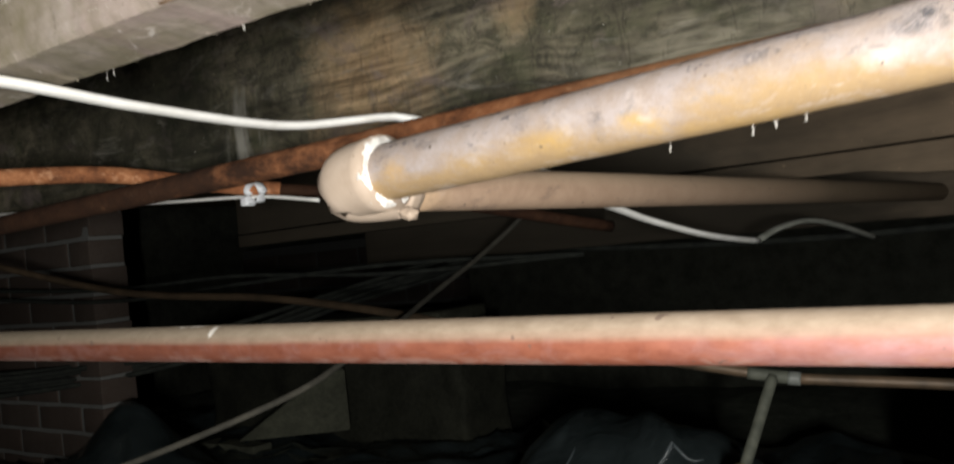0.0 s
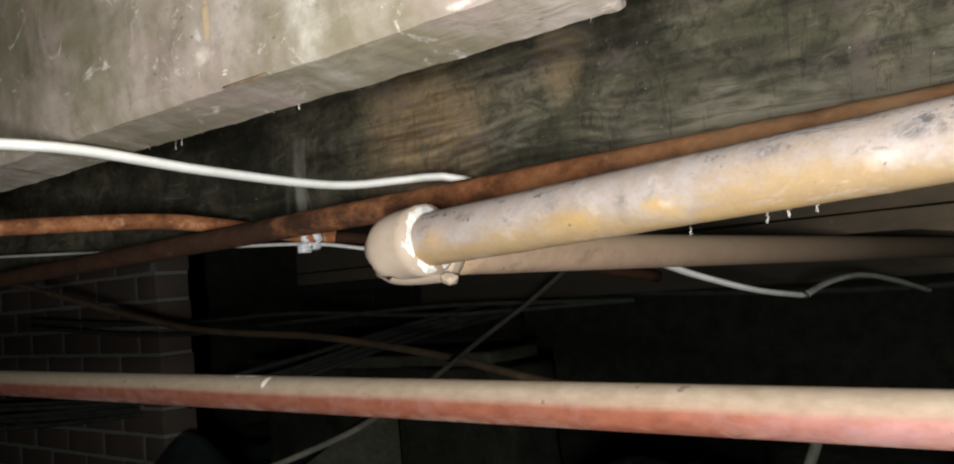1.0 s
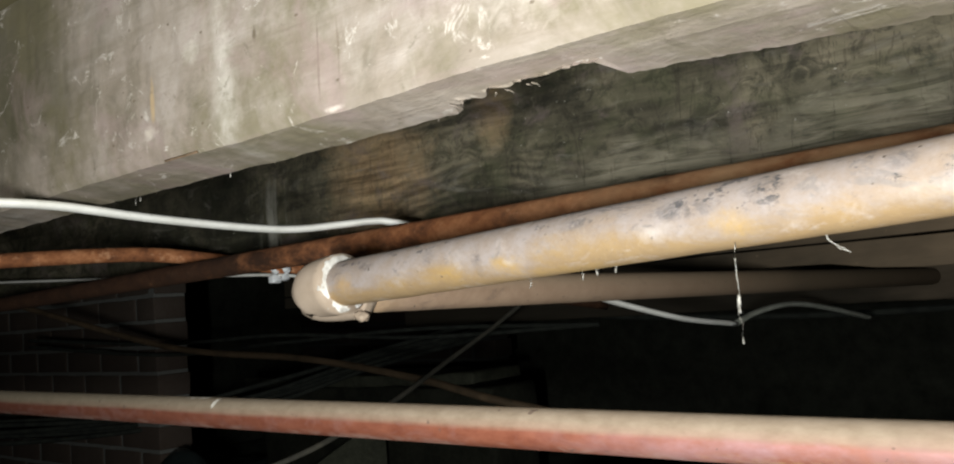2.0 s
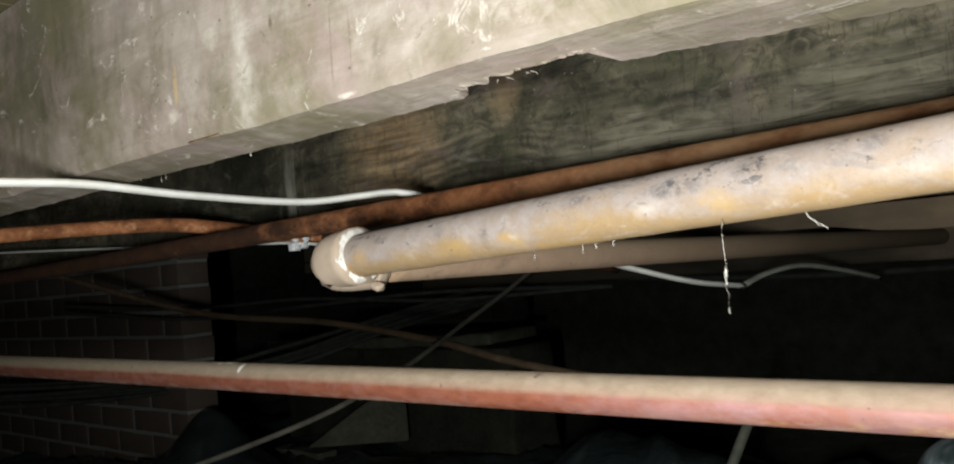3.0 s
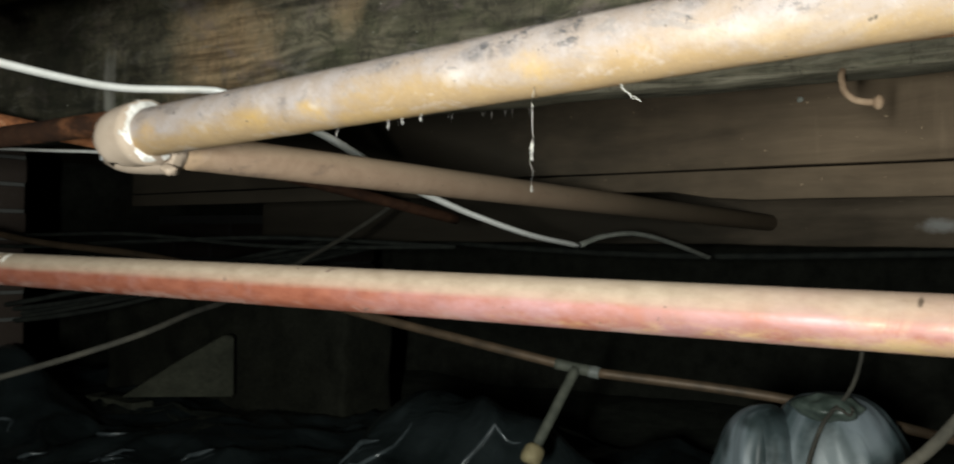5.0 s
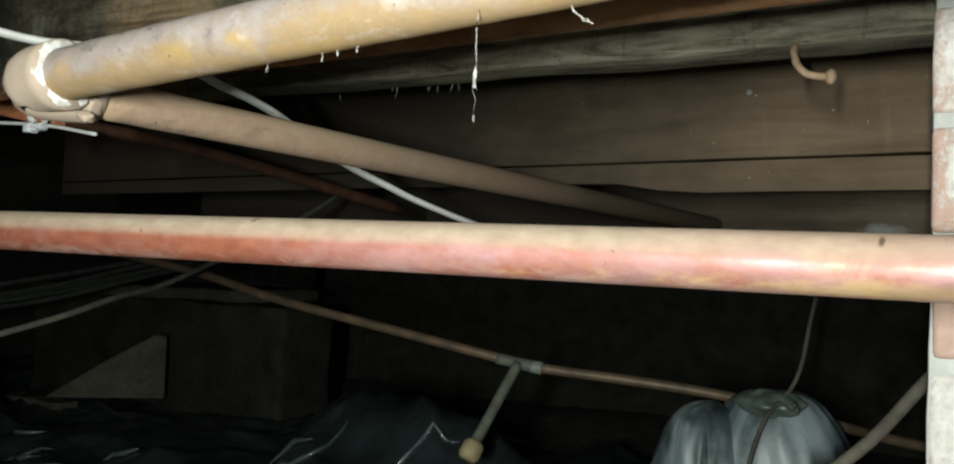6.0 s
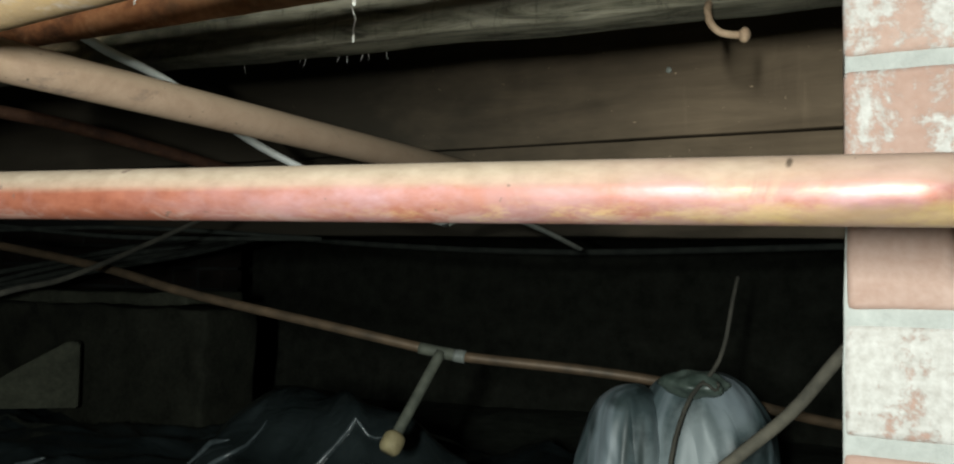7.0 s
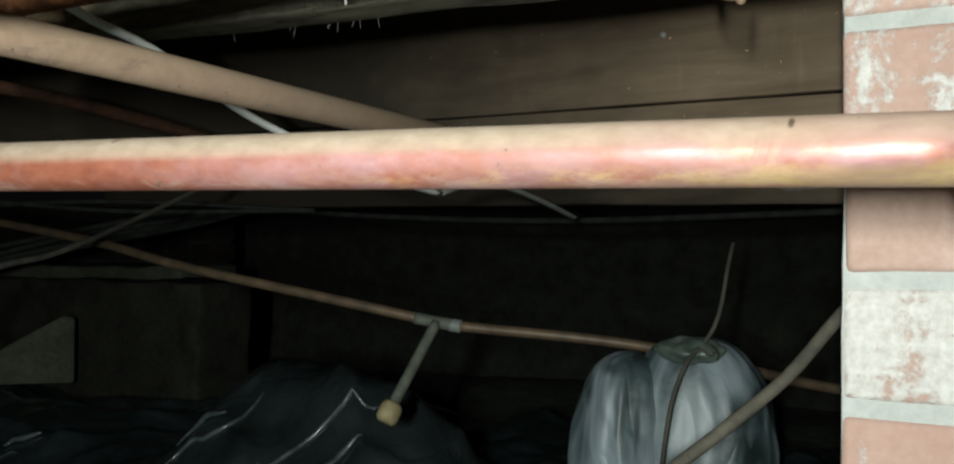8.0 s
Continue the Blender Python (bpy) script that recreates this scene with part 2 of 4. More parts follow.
def painted_pipe_material():
    m = Nodes("old cream paint over pipe", 0.72, spec=0.22)
    x, y, z = m.xyz()
    n = m.noise(22, 7, 0.72, m.mapped((0.55, 1, 1)), 0.4)
    n2 = m.noise(70, 5, 0.7)
    # dust and lilac bloom lies on the upper half, the old varnish yellows the lower
    axis = m.math("ADD", m.math("MULTIPLY", x, 0.0412), 0.8404)
    up = m.math("MULTIPLY", m.math("SUBTRACT", z, axis), 40.0)
    up = m.math("ADD", m.math("ADD", up, 0.22), m.math("MULTIPLY", m.math("SUBTRACT", n, 0.5), 2.4))
    col = m.mix(m.ramp(m.math("ADD", m.math("MULTIPLY", up, 0.5), 0.5), [(0.36, 0.0), (0.62, 1.0)]), (0.345, 0.24, 0.125), (0.345, 0.30, 0.28))
    # fades to plainer tan where the dust lies thick, far run
    col = m.mix(m.ramp(n2, [(0.40, 0.35), (0.60, 0.0)]), col, (0.26, 0.18, 0.11))
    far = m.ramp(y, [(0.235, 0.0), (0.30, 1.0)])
    tan = m.mix(m.ramp(n, [(0.3, 0.0), (0.7, 1.0)]), (0.27, 0.18, 0.12), (0.42, 0.30, 0.21))
    ochre = m.noise(16, 4, 0.55, m.mapped((0.5, 1, 1.2), (3, 0, 0)), 0.6)
    col = m.mix(m.ramp(ochre, [(0.56, 0.0), (0.66, 0.22)]), col, (0.40, 0.26, 0.12))
    chips = m.noise(38, 5, 0.7, m.mapped((0.7, 1, 1), (1, 4, 2)), 0.8)
    chipmask = m.math("MULTIPLY", m.ramp(chips, [(0.62, 0.0), (0.67, 0.45)]), m.ramp(m.math("ADD", m.math("MULTIPLY", up, 0.5), 0.5), [(0.4, 0.0), (0.6, 1.0)]))
    col = m.mix(chipmask, col, (0.20, 0.19, 0.19))
    worn = m.math("MULTIPLY", m.ramp(m.noise(105, 6, 0.76, m.mapped((0.6, 1, 1), (6, 6, 1))), [(0.56, 0.0), (0.61, 0.8)]), m.ramp(m.noise(20, 3, 0.5, m.mapped((0.7, 1, 1), (2, 9, 4))), [(0.46, 0.0), (0.58, 1.0)]))
    col = m.mix(m.math("MULTIPLY", worn, m.ramp(up, [(0.0, 0.0), (0.5, 1.0)])), col, (0.06, 0.062, 0.07))
    light = m.noise(30, 5, 0.65, m.mapped((0.6, 1, 1), (7, 1, 2)), 0.5)
    col = m.mix(m.ramp(light, [(0.58, 0.0), (0.66, 0.5)]), col, (0.49, 0.43, 0.39))
    ragged = m.noise(80, 6, 0.75)
    flaky = m.ramp(m.noise(150, 5, 0.7, None, 0.8), [(0.36, 0.0), (0.48, 1.0)])
    vein = m.math("ABSOLUTE", m.math("SUBTRACT", m.noise(50, 6, 0.72, m.mapped((0.6, 1, 1), (2, 2, 5)), 1.2), 0.5))
    flaky = m.mix(0.45, m.ramp(vein, [(0.016, 1.0), (0.042, 0.0)]), flaky)
    smear = m.ramp(m.noise(60, 5, 0.7), [(0.35, 0.15), (0.62, 1.0)])
    marked = m.math("MULTIPLY", m.ramp(m.noise(14, 3, 0.5, m.mapped((0.6, 1, 1), (8, 3, 1))), [(0.52, 0.0), (0.62, 0.75)]), m.ramp(up, [(0.0, 0.0), (0.4, 1.0)]))
    col = m.mix(m.math("MULTIPLY", marked, m.ramp(vein, [(0.009, 1.0), (0.024, 0.0)])), col, (0.07, 0.07, 0.075))
    for cx, cz, rx, rz, c, k in PIPE_STAINS:
        patch = m.math("MULTIPLY", m.spot((cx, 0.21, cz), (rx * 1.3, 0.06, rz * 1.3), ragged, 0.85), k)
        col = m.mix(m.math("MULTIPLY", patch, flaky if c == SOOT else smear), col, c)
    grit = m.noise(330, 4, 0.75)
    col = m.mix(m.ramp(grit, [(0.56, 0.0), (0.64, 0.22)]), col, (0.22, 0.17, 0.13))
    col = m.mix(m.ramp(grit, [(0.34, 0.10), (0.42, 0.0)]), col, (0.58, 0.53, 0.48))
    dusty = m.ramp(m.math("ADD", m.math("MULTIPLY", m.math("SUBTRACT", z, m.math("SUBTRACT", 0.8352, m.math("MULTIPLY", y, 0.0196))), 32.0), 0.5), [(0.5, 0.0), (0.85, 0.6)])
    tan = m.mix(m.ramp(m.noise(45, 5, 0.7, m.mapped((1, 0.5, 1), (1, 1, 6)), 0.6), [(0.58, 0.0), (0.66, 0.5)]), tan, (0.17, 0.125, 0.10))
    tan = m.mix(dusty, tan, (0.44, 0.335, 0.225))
    # far run sinks to near black: the distant gloom is put into its colour
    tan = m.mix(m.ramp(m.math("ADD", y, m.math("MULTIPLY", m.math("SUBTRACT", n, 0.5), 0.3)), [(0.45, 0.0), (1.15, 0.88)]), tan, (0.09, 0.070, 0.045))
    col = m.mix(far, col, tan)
    spec = m.noise(210, 2)
    col = m.mix(m.ramp(spec, [(0.71, 0.0), (0.75, 0.8)]), col, (0.10, 0.08, 0.06))
    col = m.mix(1.0, col, (0.92, 0.91, 0.91), "MULTIPLY")
    return m.done(col, m.math("ADD", m.math("ADD", n2, chips), m.math("MULTIPLY", grit, 0.25)), 0.35, 0.0012)


def elbow_material():
    m = Nodes("painted elbow", 0.6, spec=0.3)
    n = m.noise(25, 5, 0.6)
    col = m.ramp(n, [(0.3, (0.33, 0.255, 0.19)), (0.7, (0.46, 0.37, 0.295))])
    s = m.noise(190, 2)
    col = m.mix(m.ramp(s, [(0.70, 0.0), (0.75, 0.6)]), col, (0.2, 0.15, 0.1))
    return m.done(col, m.noise(80, 4), 0.2, 0.001)


def compound_material():
    m = Nodes("white jointing paste", 0.75, spec=0.3)
    n = m.noise(140, 4, 0.65)
    col = m.ramp(n, [(0.3, (0.45, 0.42, 0.38)), (0.6, (0.70, 0.68, 0.64))])
    s = m.noise(260, 2)
    col = m.mix(m.ramp(s, [(0.68, 0.0), (0.72, 0.8)]), col, (0.16, 0.11, 0.07))
    return m.done(col, n, 0.6, 0.002)


def rust_material(name, bright, graded=False):
    m = Nodes(name, 0.85, spec=0.2)
    n = m.noise(28, 6, 0.65, m.mapped((0.6, 1, 1)))
    f = m.noise(120, 4, 0.6)
    b = bright
    col = m.ramp(m.math("ADD", m.math("MULTIPLY", n, 0.7), m.math("MULTIPLY", f, 0.3)), [(0.32, (0.055 * b, 0.022 * b, 0.012 * b)), (0.5, (0.17 * b, 0.066 * b, 0.028 * b)), (0.7, (0.30 * b, 0.135 * b, 0.062 * b))])
    blister = m.noise(45, 5, 0.7)
    col = m.mix(m.ramp(blister, [(0.58, 0.0), (0.68, 0.5)]), col, (0.37 * b, 0.20 * b, 0.11 * b))
    if graded:
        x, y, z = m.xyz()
        # the iron darkens raggedly towards the left
        dark_end = m.ramp(m.math("ADD", m.math("ADD", m.math("MULTIPLY", x, 0.7), 0.62), m.math("MULTIPLY", m.math("SUBTRACT", n, 0.5), 0.9)), [(0.30, 0.88), (0.56, 0.0)])
        col = m.mix(dark_end, col, (0.028, 0.017, 0.012))
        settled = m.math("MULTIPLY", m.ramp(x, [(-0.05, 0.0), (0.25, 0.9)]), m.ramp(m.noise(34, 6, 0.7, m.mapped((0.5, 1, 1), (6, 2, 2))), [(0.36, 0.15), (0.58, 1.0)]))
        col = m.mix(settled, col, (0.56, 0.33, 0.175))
    return m.done(col, m.math("ADD", f, blister), 0.6, 0.002)


def copper_material():
    m = Nodes("dusty copper", 0.4, 0.6)
    x, y, z = m.xyz()
    n = m.noise(22, 5, 0.6, m.mapped((0.5, 1, 1)))
    n2 = m.noise(120, 4, 0.6, m.mapped((0.6, 1, 1)))
    axis = m.math("SUBTRACT", 0.72765, m.math("MULTIPLY", x, 0.00809))
    up = m.math("MULTIPLY", m.math("SUBTRACT", z, axis), 69.0)
    up = m.math("ADD", up, m.math("MULTIPLY", m.math("SUBTRACT", m.noise(60, 4, 0.6, m.mapped((0.12, 1, 1))), 0.5), 0.35))
    dust = m.ramp(m.math("ADD", m.math("MULTIPLY", up, 0.5), 0.5), [(0.50, 0.0), (0.63, 0.75), (0.79, 1.0)])
    # brighter where the pipe nears the pier: golden highlights put into the colour
    golden_end = m.ramp(m.math("ADD", x, m.math("MULTIPLY", m.math("SUBTRACT", n, 0.5), 0.25)), [(0.38, 0.0), (0.52, 1.0)])
    dust = m.math("MULTIPLY", dust, m.math("SUBTRACT", 1.0, m.math("MULTIPLY", golden_end, 0.25)))
    bare = m.ramp(n2, [(0.3, (0.225, 0.066, 0.036)), (0.7, (0.315, 0.108, 0.062))])
    bare = m.mix(m.math("MULTIPLY", m.ramp(m.noise(35, 4, 0.6, None, 1.0), [(0.5, 0.0), (0.62, 0.55)]), golden_end), bare, (0.62, 0.47, 0.27))
    pink = m.ramp(m.math("ADD", x, m.math("MULTIPLY", m.math("SUBTRACT", n, 0.5), 0.3)), [(0.15, 0.0), (0.45, 0.55)])
    bare = m.mix(pink, bare, m.mix(m.ramp(m.noise(26, 5, 0.65, m.mapped((0.6, 1, 1), (3, 3, 3)), 0.8), [(0.42, 0.0), (0.6, 1.0)]), (0.37, 0.165, 0.125), (0.38, 0.235, 0.235)))
    # bare copper and dust both darken towards the far left
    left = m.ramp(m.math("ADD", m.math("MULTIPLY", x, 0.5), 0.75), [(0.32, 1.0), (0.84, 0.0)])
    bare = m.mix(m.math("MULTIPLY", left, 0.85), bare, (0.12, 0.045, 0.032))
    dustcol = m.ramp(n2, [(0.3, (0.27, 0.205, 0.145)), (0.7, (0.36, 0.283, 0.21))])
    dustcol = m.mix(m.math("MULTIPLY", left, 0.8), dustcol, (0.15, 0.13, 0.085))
    col = m.mix(dust, bare, dustcol)
    scale = m.noise(60, 5, 0.7, m.mapped((0.5, 1, 1), (5, 2, 0)), 0.6)
    low = m.ramp(m.math("ADD", m.math("MULTIPLY", up, 0.5), 0.5), [(0.08, 1.0), (0.24, 0.0)])
    col = m.mix(m.math("MULTIPLY", low, m.ramp(scale, [(0.48, 0.0), (0.6, 0.3)])), col, (0.60, 0.48, 0.42))
    flake = m.math("MULTIPLY", m.ramp(m.math("ADD", m.math("MULTIPLY", up, 0.5), 0.5), [(0.18, 1.0), (0.34, 0.0)]), m.ramp(x, [(0.22, 0.0), (0.48, 1.0)]))
    col = m.mix(m.math("MULTIPLY", flake, m.ramp(m.noise(95, 6, 0.75, m.mapped((0.45, 1, 1), (4, 4, 8))), [(0.47, 0.0), (0.60, 0.6)])), col, (0.62, 0.44, 0.19))
    bloom = m.math("MULTIPLY", m.ramp(x, [(0.15, 0.0), (0.30, 1.0)]), m.ramp(m.noise(32, 5, 0.65, m.mapped((0.5, 1, 1), (8, 8, 1))), [(0.42, 0.0), (0.62, 0.6)]))
    col = m.mix(m.math("MULTIPLY", bloom, m.math("SUBTRACT", 1.0, dust)), col, (0.44, 0.27, 0.29))
    marks = m.noise(110, 3, 0.5, m.mapped((1, 1, 1), (9, 0, 4)))
    col = m.mix(m.ramp(marks, [(0.71, 0.0), (0.74, 0.7)]), col, (0.14, 0.09, 0.07))
    # golden highlight painted along the lower edge by the pier
    gold = m.math("MULTIPLY", m.spot((0.55, 0.245, 0.712), (0.13, 0.05, 0.006), m.noise(40, 5, 0.7), 0.6), 0.5)
    col = m.mix(gold, col, (0.42, 0.31, 0.115))
    mauve = m.noise(48, 5, 0.65, m.mapped((0.7, 1, 1), (2, 7, 1)), 0.8)
    col = m.mix(m.math("MULTIPLY", m.ramp(mauve, [(0.50, 0.0), (0.62, 0.2)]), m.math("SUBTRACT", 1.0, dust)), col, (0.33, 0.20, 0.19))
    wob = m.noise(90, 4)
    col = m.mix(m.spot((-0.235, 0.222, 0.7445), (0.030, 0.02, 0.0022), wob), col, (0.66, 0.62, 0.56))
    col = m.mix(m.spot((-0.205, 0.222, 0.7400), (0.004, 0.02, 0.006), wob), col, (0.70, 0.66, 0.60))
    col = m.mix(m.spot((0.506, 0.238, 0.7345), (0.0022, 0.03, 0.0035), wob), col, (0.09, 0.06, 0.04))
    rough = m.math("ADD", m.math("MULTIPLY", dust, 0.42), m.math("ADD", 0.52, m.math("MULTIPLY", n2, 0.2)))
    shine = m.math("MULTIPLY", golden_end, m.ramp(m.noise(55, 4, 0.6, m.mapped((0.4, 1, 1), (1, 6, 3))), [(0.42, 0.0), (0.6, 1.0)]))
    rough = m.math("SUBTRACT", rough, m.math("MULTIPLY", shine, 0.16))
    metal = m.math("ADD", m.math("MULTIPLY", m.math("SUBTRACT", 1.0, dust), 0.25), m.math("MULTIPLY", shine, 0.2))
    return m.done(col, n2, 0.15, 0.0008, rough, metal)


def thin_copper_material():
    m = Nodes("tarnished thin copper", 0.55, 0.3)
    n = m.noise(20, 4, 0.6)
    col = m.ramp(n, [(0.3, (0.055, 0.040, 0.025)), (0.7, (0.15, 0.100, 0.060))])
    return m.done(col, m.noise(100, 3), 0.2, 0.001)


def brick_material(name, lime, darkening=1.0):
    m = Nodes(name, 0.9, spec=0.2)
    # under 1.0 dims the brick, putting the far gloom into its colours
    sg = darkening if darkening == 1.0 else darkening * 1.12
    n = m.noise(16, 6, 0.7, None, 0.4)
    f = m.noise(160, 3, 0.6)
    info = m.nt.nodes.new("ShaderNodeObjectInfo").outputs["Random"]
    red = m.ramp(m.math("ADD", m.math("MULTIPLY", f, 0.5), m.math("MULTIPLY", m.noise(30, 4), 0.5)), [(0.3, (0.36 * darkening, 0.235 * sg, 0.185 * sg)), (0.7, (0.48 * darkening, 0.35 * sg, 0.295 * sg))])
    red = m.mix(m.math("MULTIPLY", info, 0.35), red, (0.31 * darkening, 0.17 * sg, 0.13 * sg))
    shift = m.math("ADD", n, m.math("MULTIPLY", m.math("SUBTRACT", info, 0.5), 0.12))
    rag = m.math("ADD", shift, m.math("MULTIPLY", m.math("SUBTRACT", m.noise(110, 7, 0.78), 0.5), 0.5))
    mask = m.ramp(rag, [(lime, 0.0), (lime + 0.09, 0.95)])
    col = m.mix(mask, red, m.ramp(f, [(0.3, (0.41, 0.385, 0.355)), (0.7, (0.57, 0.55, 0.52))]))
    h = m.math("ADD", m.math("MULTIPLY", f, 0.6), m.math("MULTIPLY", mask, 0.6))
    return m.done(col, h, 0.5, 0.0015)


def mortar_material(name, value):
    m = Nodes(name, 0.95, spec=0.15)
    n = m.noise(120, 5, 0.7)
    b = m.noise(12, 4)
    v = value
    col = m.ramp(m.math("ADD", m.math("MULTIPLY", n, 0.6), m.math("MULTIPLY", b, 0.4)), [(0.3, (0.56 * v, 0.57 * v, 0.53 * v)), (0.7, (0.84 * v, 0.85 * v, 0.80 * v))])
    return m.done(col, n, 0.6, 0.002)


def sheath_material(name, lo, hi, rough=0.45):
    m = Nodes(name, rough, spec=0.4)
    n = m.noise(35, 4, 0.6)
    col = m.ramp(n, [(0.35, lo), (0.65, hi)])
    s = m.noise(180, 2)
    col = m.mix(m.ramp(s, [(0.70, 0.0), (0.75, 0.4)]), col, tuple(c * 0.4 for c in lo))
    return m.done(col, m.noise(90, 3), 0.15, 0.0006)


def polythene_material():
    m = Nodes("black polythene", 0.22, spec=1.0)
    n = m.noise(9, 5, 0.6)
    col = m.ramp(n, [(0.3, (0.009, 0.013, 0.013)), (0.7, (0.026, 0.034, 0.035))])
    r = m.ramp(m.noise(25, 4), [(0.3, 0.08), (0.7, 0.24)])
    fold = m.math("ABSOLUTE", m.math("SUBTRACT", m.noise(11, 5, 0.5, None, 0.8), 0.5))
    return m.done(col, m.math("SUBTRACT", m.math("MULTIPLY", m.noise(30, 4), 0.1), fold), 0.45, 0.02, r)


def bag_material():
    m = Nodes("grey cloudy polythene", 0.46, spec=0.5)
    n = m.noise(11, 3, 0.5, m.mapped((1.2, 1, 0.4)), 1.2)
    col = m.ramp(n, [(0.34, (0.018, 0.028, 0.028)), (0.5, (0.075, 0.102, 0.107)), (0.64, (0.20, 0.235, 0.255))])
    w = m.noise(18, 5, 0.65)
    # front bulge painted paler, the creases beside the fold darker
    col = m.mix(m.math("MULTIPLY", m.spot((0.352, 0.94, 0.475), (0.075, 0.15, 0.075), w, 0.7), 0.75), col, (0.27, 0.31, 0.315))
    for cx, cz, rx, rz in ((0.272, 0.47, 0.007, 0.06), (0.290, 0.465, 0.004, 0.05), (0.225, 0.50, 0.010, 0.03), (0.255, 0.53, 0.020, 0.012)):
        col = m.mix(m.math("MULTIPLY", m.spot((cx, 0.93, cz), (rx, 0.2, rz), w, 0.8), 0.8), col, (0.022, 0.034, 0.032))
    return m.done(col, m.math("ABSOLUTE", m.math("SUBTRACT", m.noise(6, 3, 0.5, m.mapped((1, 1, 0.5)), 1.2), 0.5)), 0.6, 0.02)


def soil_material(name, v, warm=1.0):
    m = Nodes(name, 0.95, spec=0.1)
    n = m.noise(14, 6, 0.7)
    col = m.ramp(n, [(0.3, (0.042 * v * warm, 0.047 * v, 0.036 * v)), (0.7, (0.105 * v * warm, 0.115 * v, 0.090 * v))])
    return m.done(col, m.noise(60, 5, 0.7), 0.8, 0.01)


def stone_material(name, v):
    m = Nodes(name, 0.9, spec=0.15)
    n = m.noise(10, 6, 0.7)
    f = m.noise(70, 4, 0.7)
    col = m.ramp(m.math("ADD", m.math("MULTIPLY", n, 0.6), m.math("MULTIPLY", f, 0.4)), [(0.3, (0.04 * v, 0.042 * v, 0.032 * v)), (0.7, (0.15 * v, 0.155 * v, 0.11 * v))])
    return m.done(col, f, 0.7, 0.004)


def web_material():
    m = Nodes("cobweb", 0.8, spec=0.2)
    return m.done(m.ramp(m.noise(300, 2), [(0.3, (0.34, 0.32, 0.29)), (0.7, (0.60, 0.58, 0.53))]))


PALE = pale_joist_material()
DARK = dark_joist_material()
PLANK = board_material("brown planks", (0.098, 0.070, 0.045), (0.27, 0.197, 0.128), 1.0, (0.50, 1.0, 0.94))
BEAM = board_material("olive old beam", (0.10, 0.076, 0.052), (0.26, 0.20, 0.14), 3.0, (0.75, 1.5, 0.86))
FLOORWOOD = board_material("underside of floorboards", (0.12, 0.105, 0.058), (0.25, 0.215, 0.125), 5.0)
PAINT = painted_pipe_material()
ELBOW = elbow_material()
PASTE = compound_material()
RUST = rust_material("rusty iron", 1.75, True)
ORANGE = rust_material("orange oxidised copper", 1.9)
# same rust recipe made far darker, for the slanting pipe's rear length
MAROON = rust_material("dull maroon oxide", 0.16)
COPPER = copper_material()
THIN = thin_copper_material()
BRICK = brick_material("limewashed red brick", 0.52)
REDBRICK = brick_material("bare red brick", 0.61)
LIMEBRICK = brick_material("white limewashed brick", 0.39)
# dimmed copies for far masonry: distance from the torch is in the colours
FARBRICK = brick_material("old dimmed brick", 0.95, 0.20)
DIMBRICK = brick_material("deep dimmed brick", 0.95, 0.06)
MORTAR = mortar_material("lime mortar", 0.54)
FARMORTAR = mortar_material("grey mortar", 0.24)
DIMMORTAR = mortar_material("deep dimmed mortar", 0.05)
WHITE = sheath_material("white cable sheath", (0.70, 0.69, 0.64), (0.84, 0.83, 0.79))
# white sheath with the dimness of the cable's far end in its colour
DULLWHITE = sheath_material("dimmed cable sheath", (0.26, 0.27, 0.23), (0.42, 0.43, 0.38), 0.6)
GREY = sheath_material("grey dusty cable sheath", (0.06, 0.055, 0.042), (0.12, 0.107, 0.08), 0.85)
DIMGREY = sheath_material("dim grey cable sheath", (0.035, 0.033, 0.026), (0.07, 0.065, 0.05), 0.85)
BLACK = sheath_material("black cable sheath", (0.012, 0.014, 0.012), (0.030, 0.034, 0.027), 0.9)
CLIPPLASTIC = sheath_material("white clip plastic", (0.70, 0.72, 0.74), (0.82, 0.84, 0.86))
FITTING = sheath_material("grey soldered fitting", (0.05, 0.055, 0.042), (0.11, 0.115, 0.088), 0.7)
SOLDER = sheath_material("bright solder", (0.09, 0.10, 0.09), (0.19, 0.20, 0.18), 0.5)
CAP = sheath_material("tan knob", (0.19, 0.155, 0.08), (0.31, 0.26, 0.14), 0.7)
POLY = polythene_material()
# paler than the sheet: part of the glints is put into the colour
CREASE = sheath_material("pale polythene crease", (0.03, 0.038, 0.04), (0.08, 0.095, 0.10), 0.2)
BAG = bag_material()
BAGNECK = sheath_material("dark gathered polythene", (0.04, 0.055, 0.045), (0.10, 0.125, 0.105), 0.4)
SOIL = soil_material("dry dark earth", 1.0)
# about half as bright as the ground's earth
DARKSOIL = soil_material("dark brown earth", 0.5, 1.05)
STONE = stone_material("grey green rubble", 0.27)
COPING = stone_material("lichen grey coping", 0.65)
SLATE = stone_material("pale olive stone", 0.75)
WEB = web_material()
NAILRUST = sheath_material("tan rusted hook", (0.17, 0.105, 0.06), (0.36, 0.25, 0.16), 0.8)


# ---- building helpers ----
def thing(name, base, label, category, group="", kind=""):
    e = new(name)
    e.location = base
    e.empty_display_size = 0.02
    return tagged(e, label, category, group, kind)


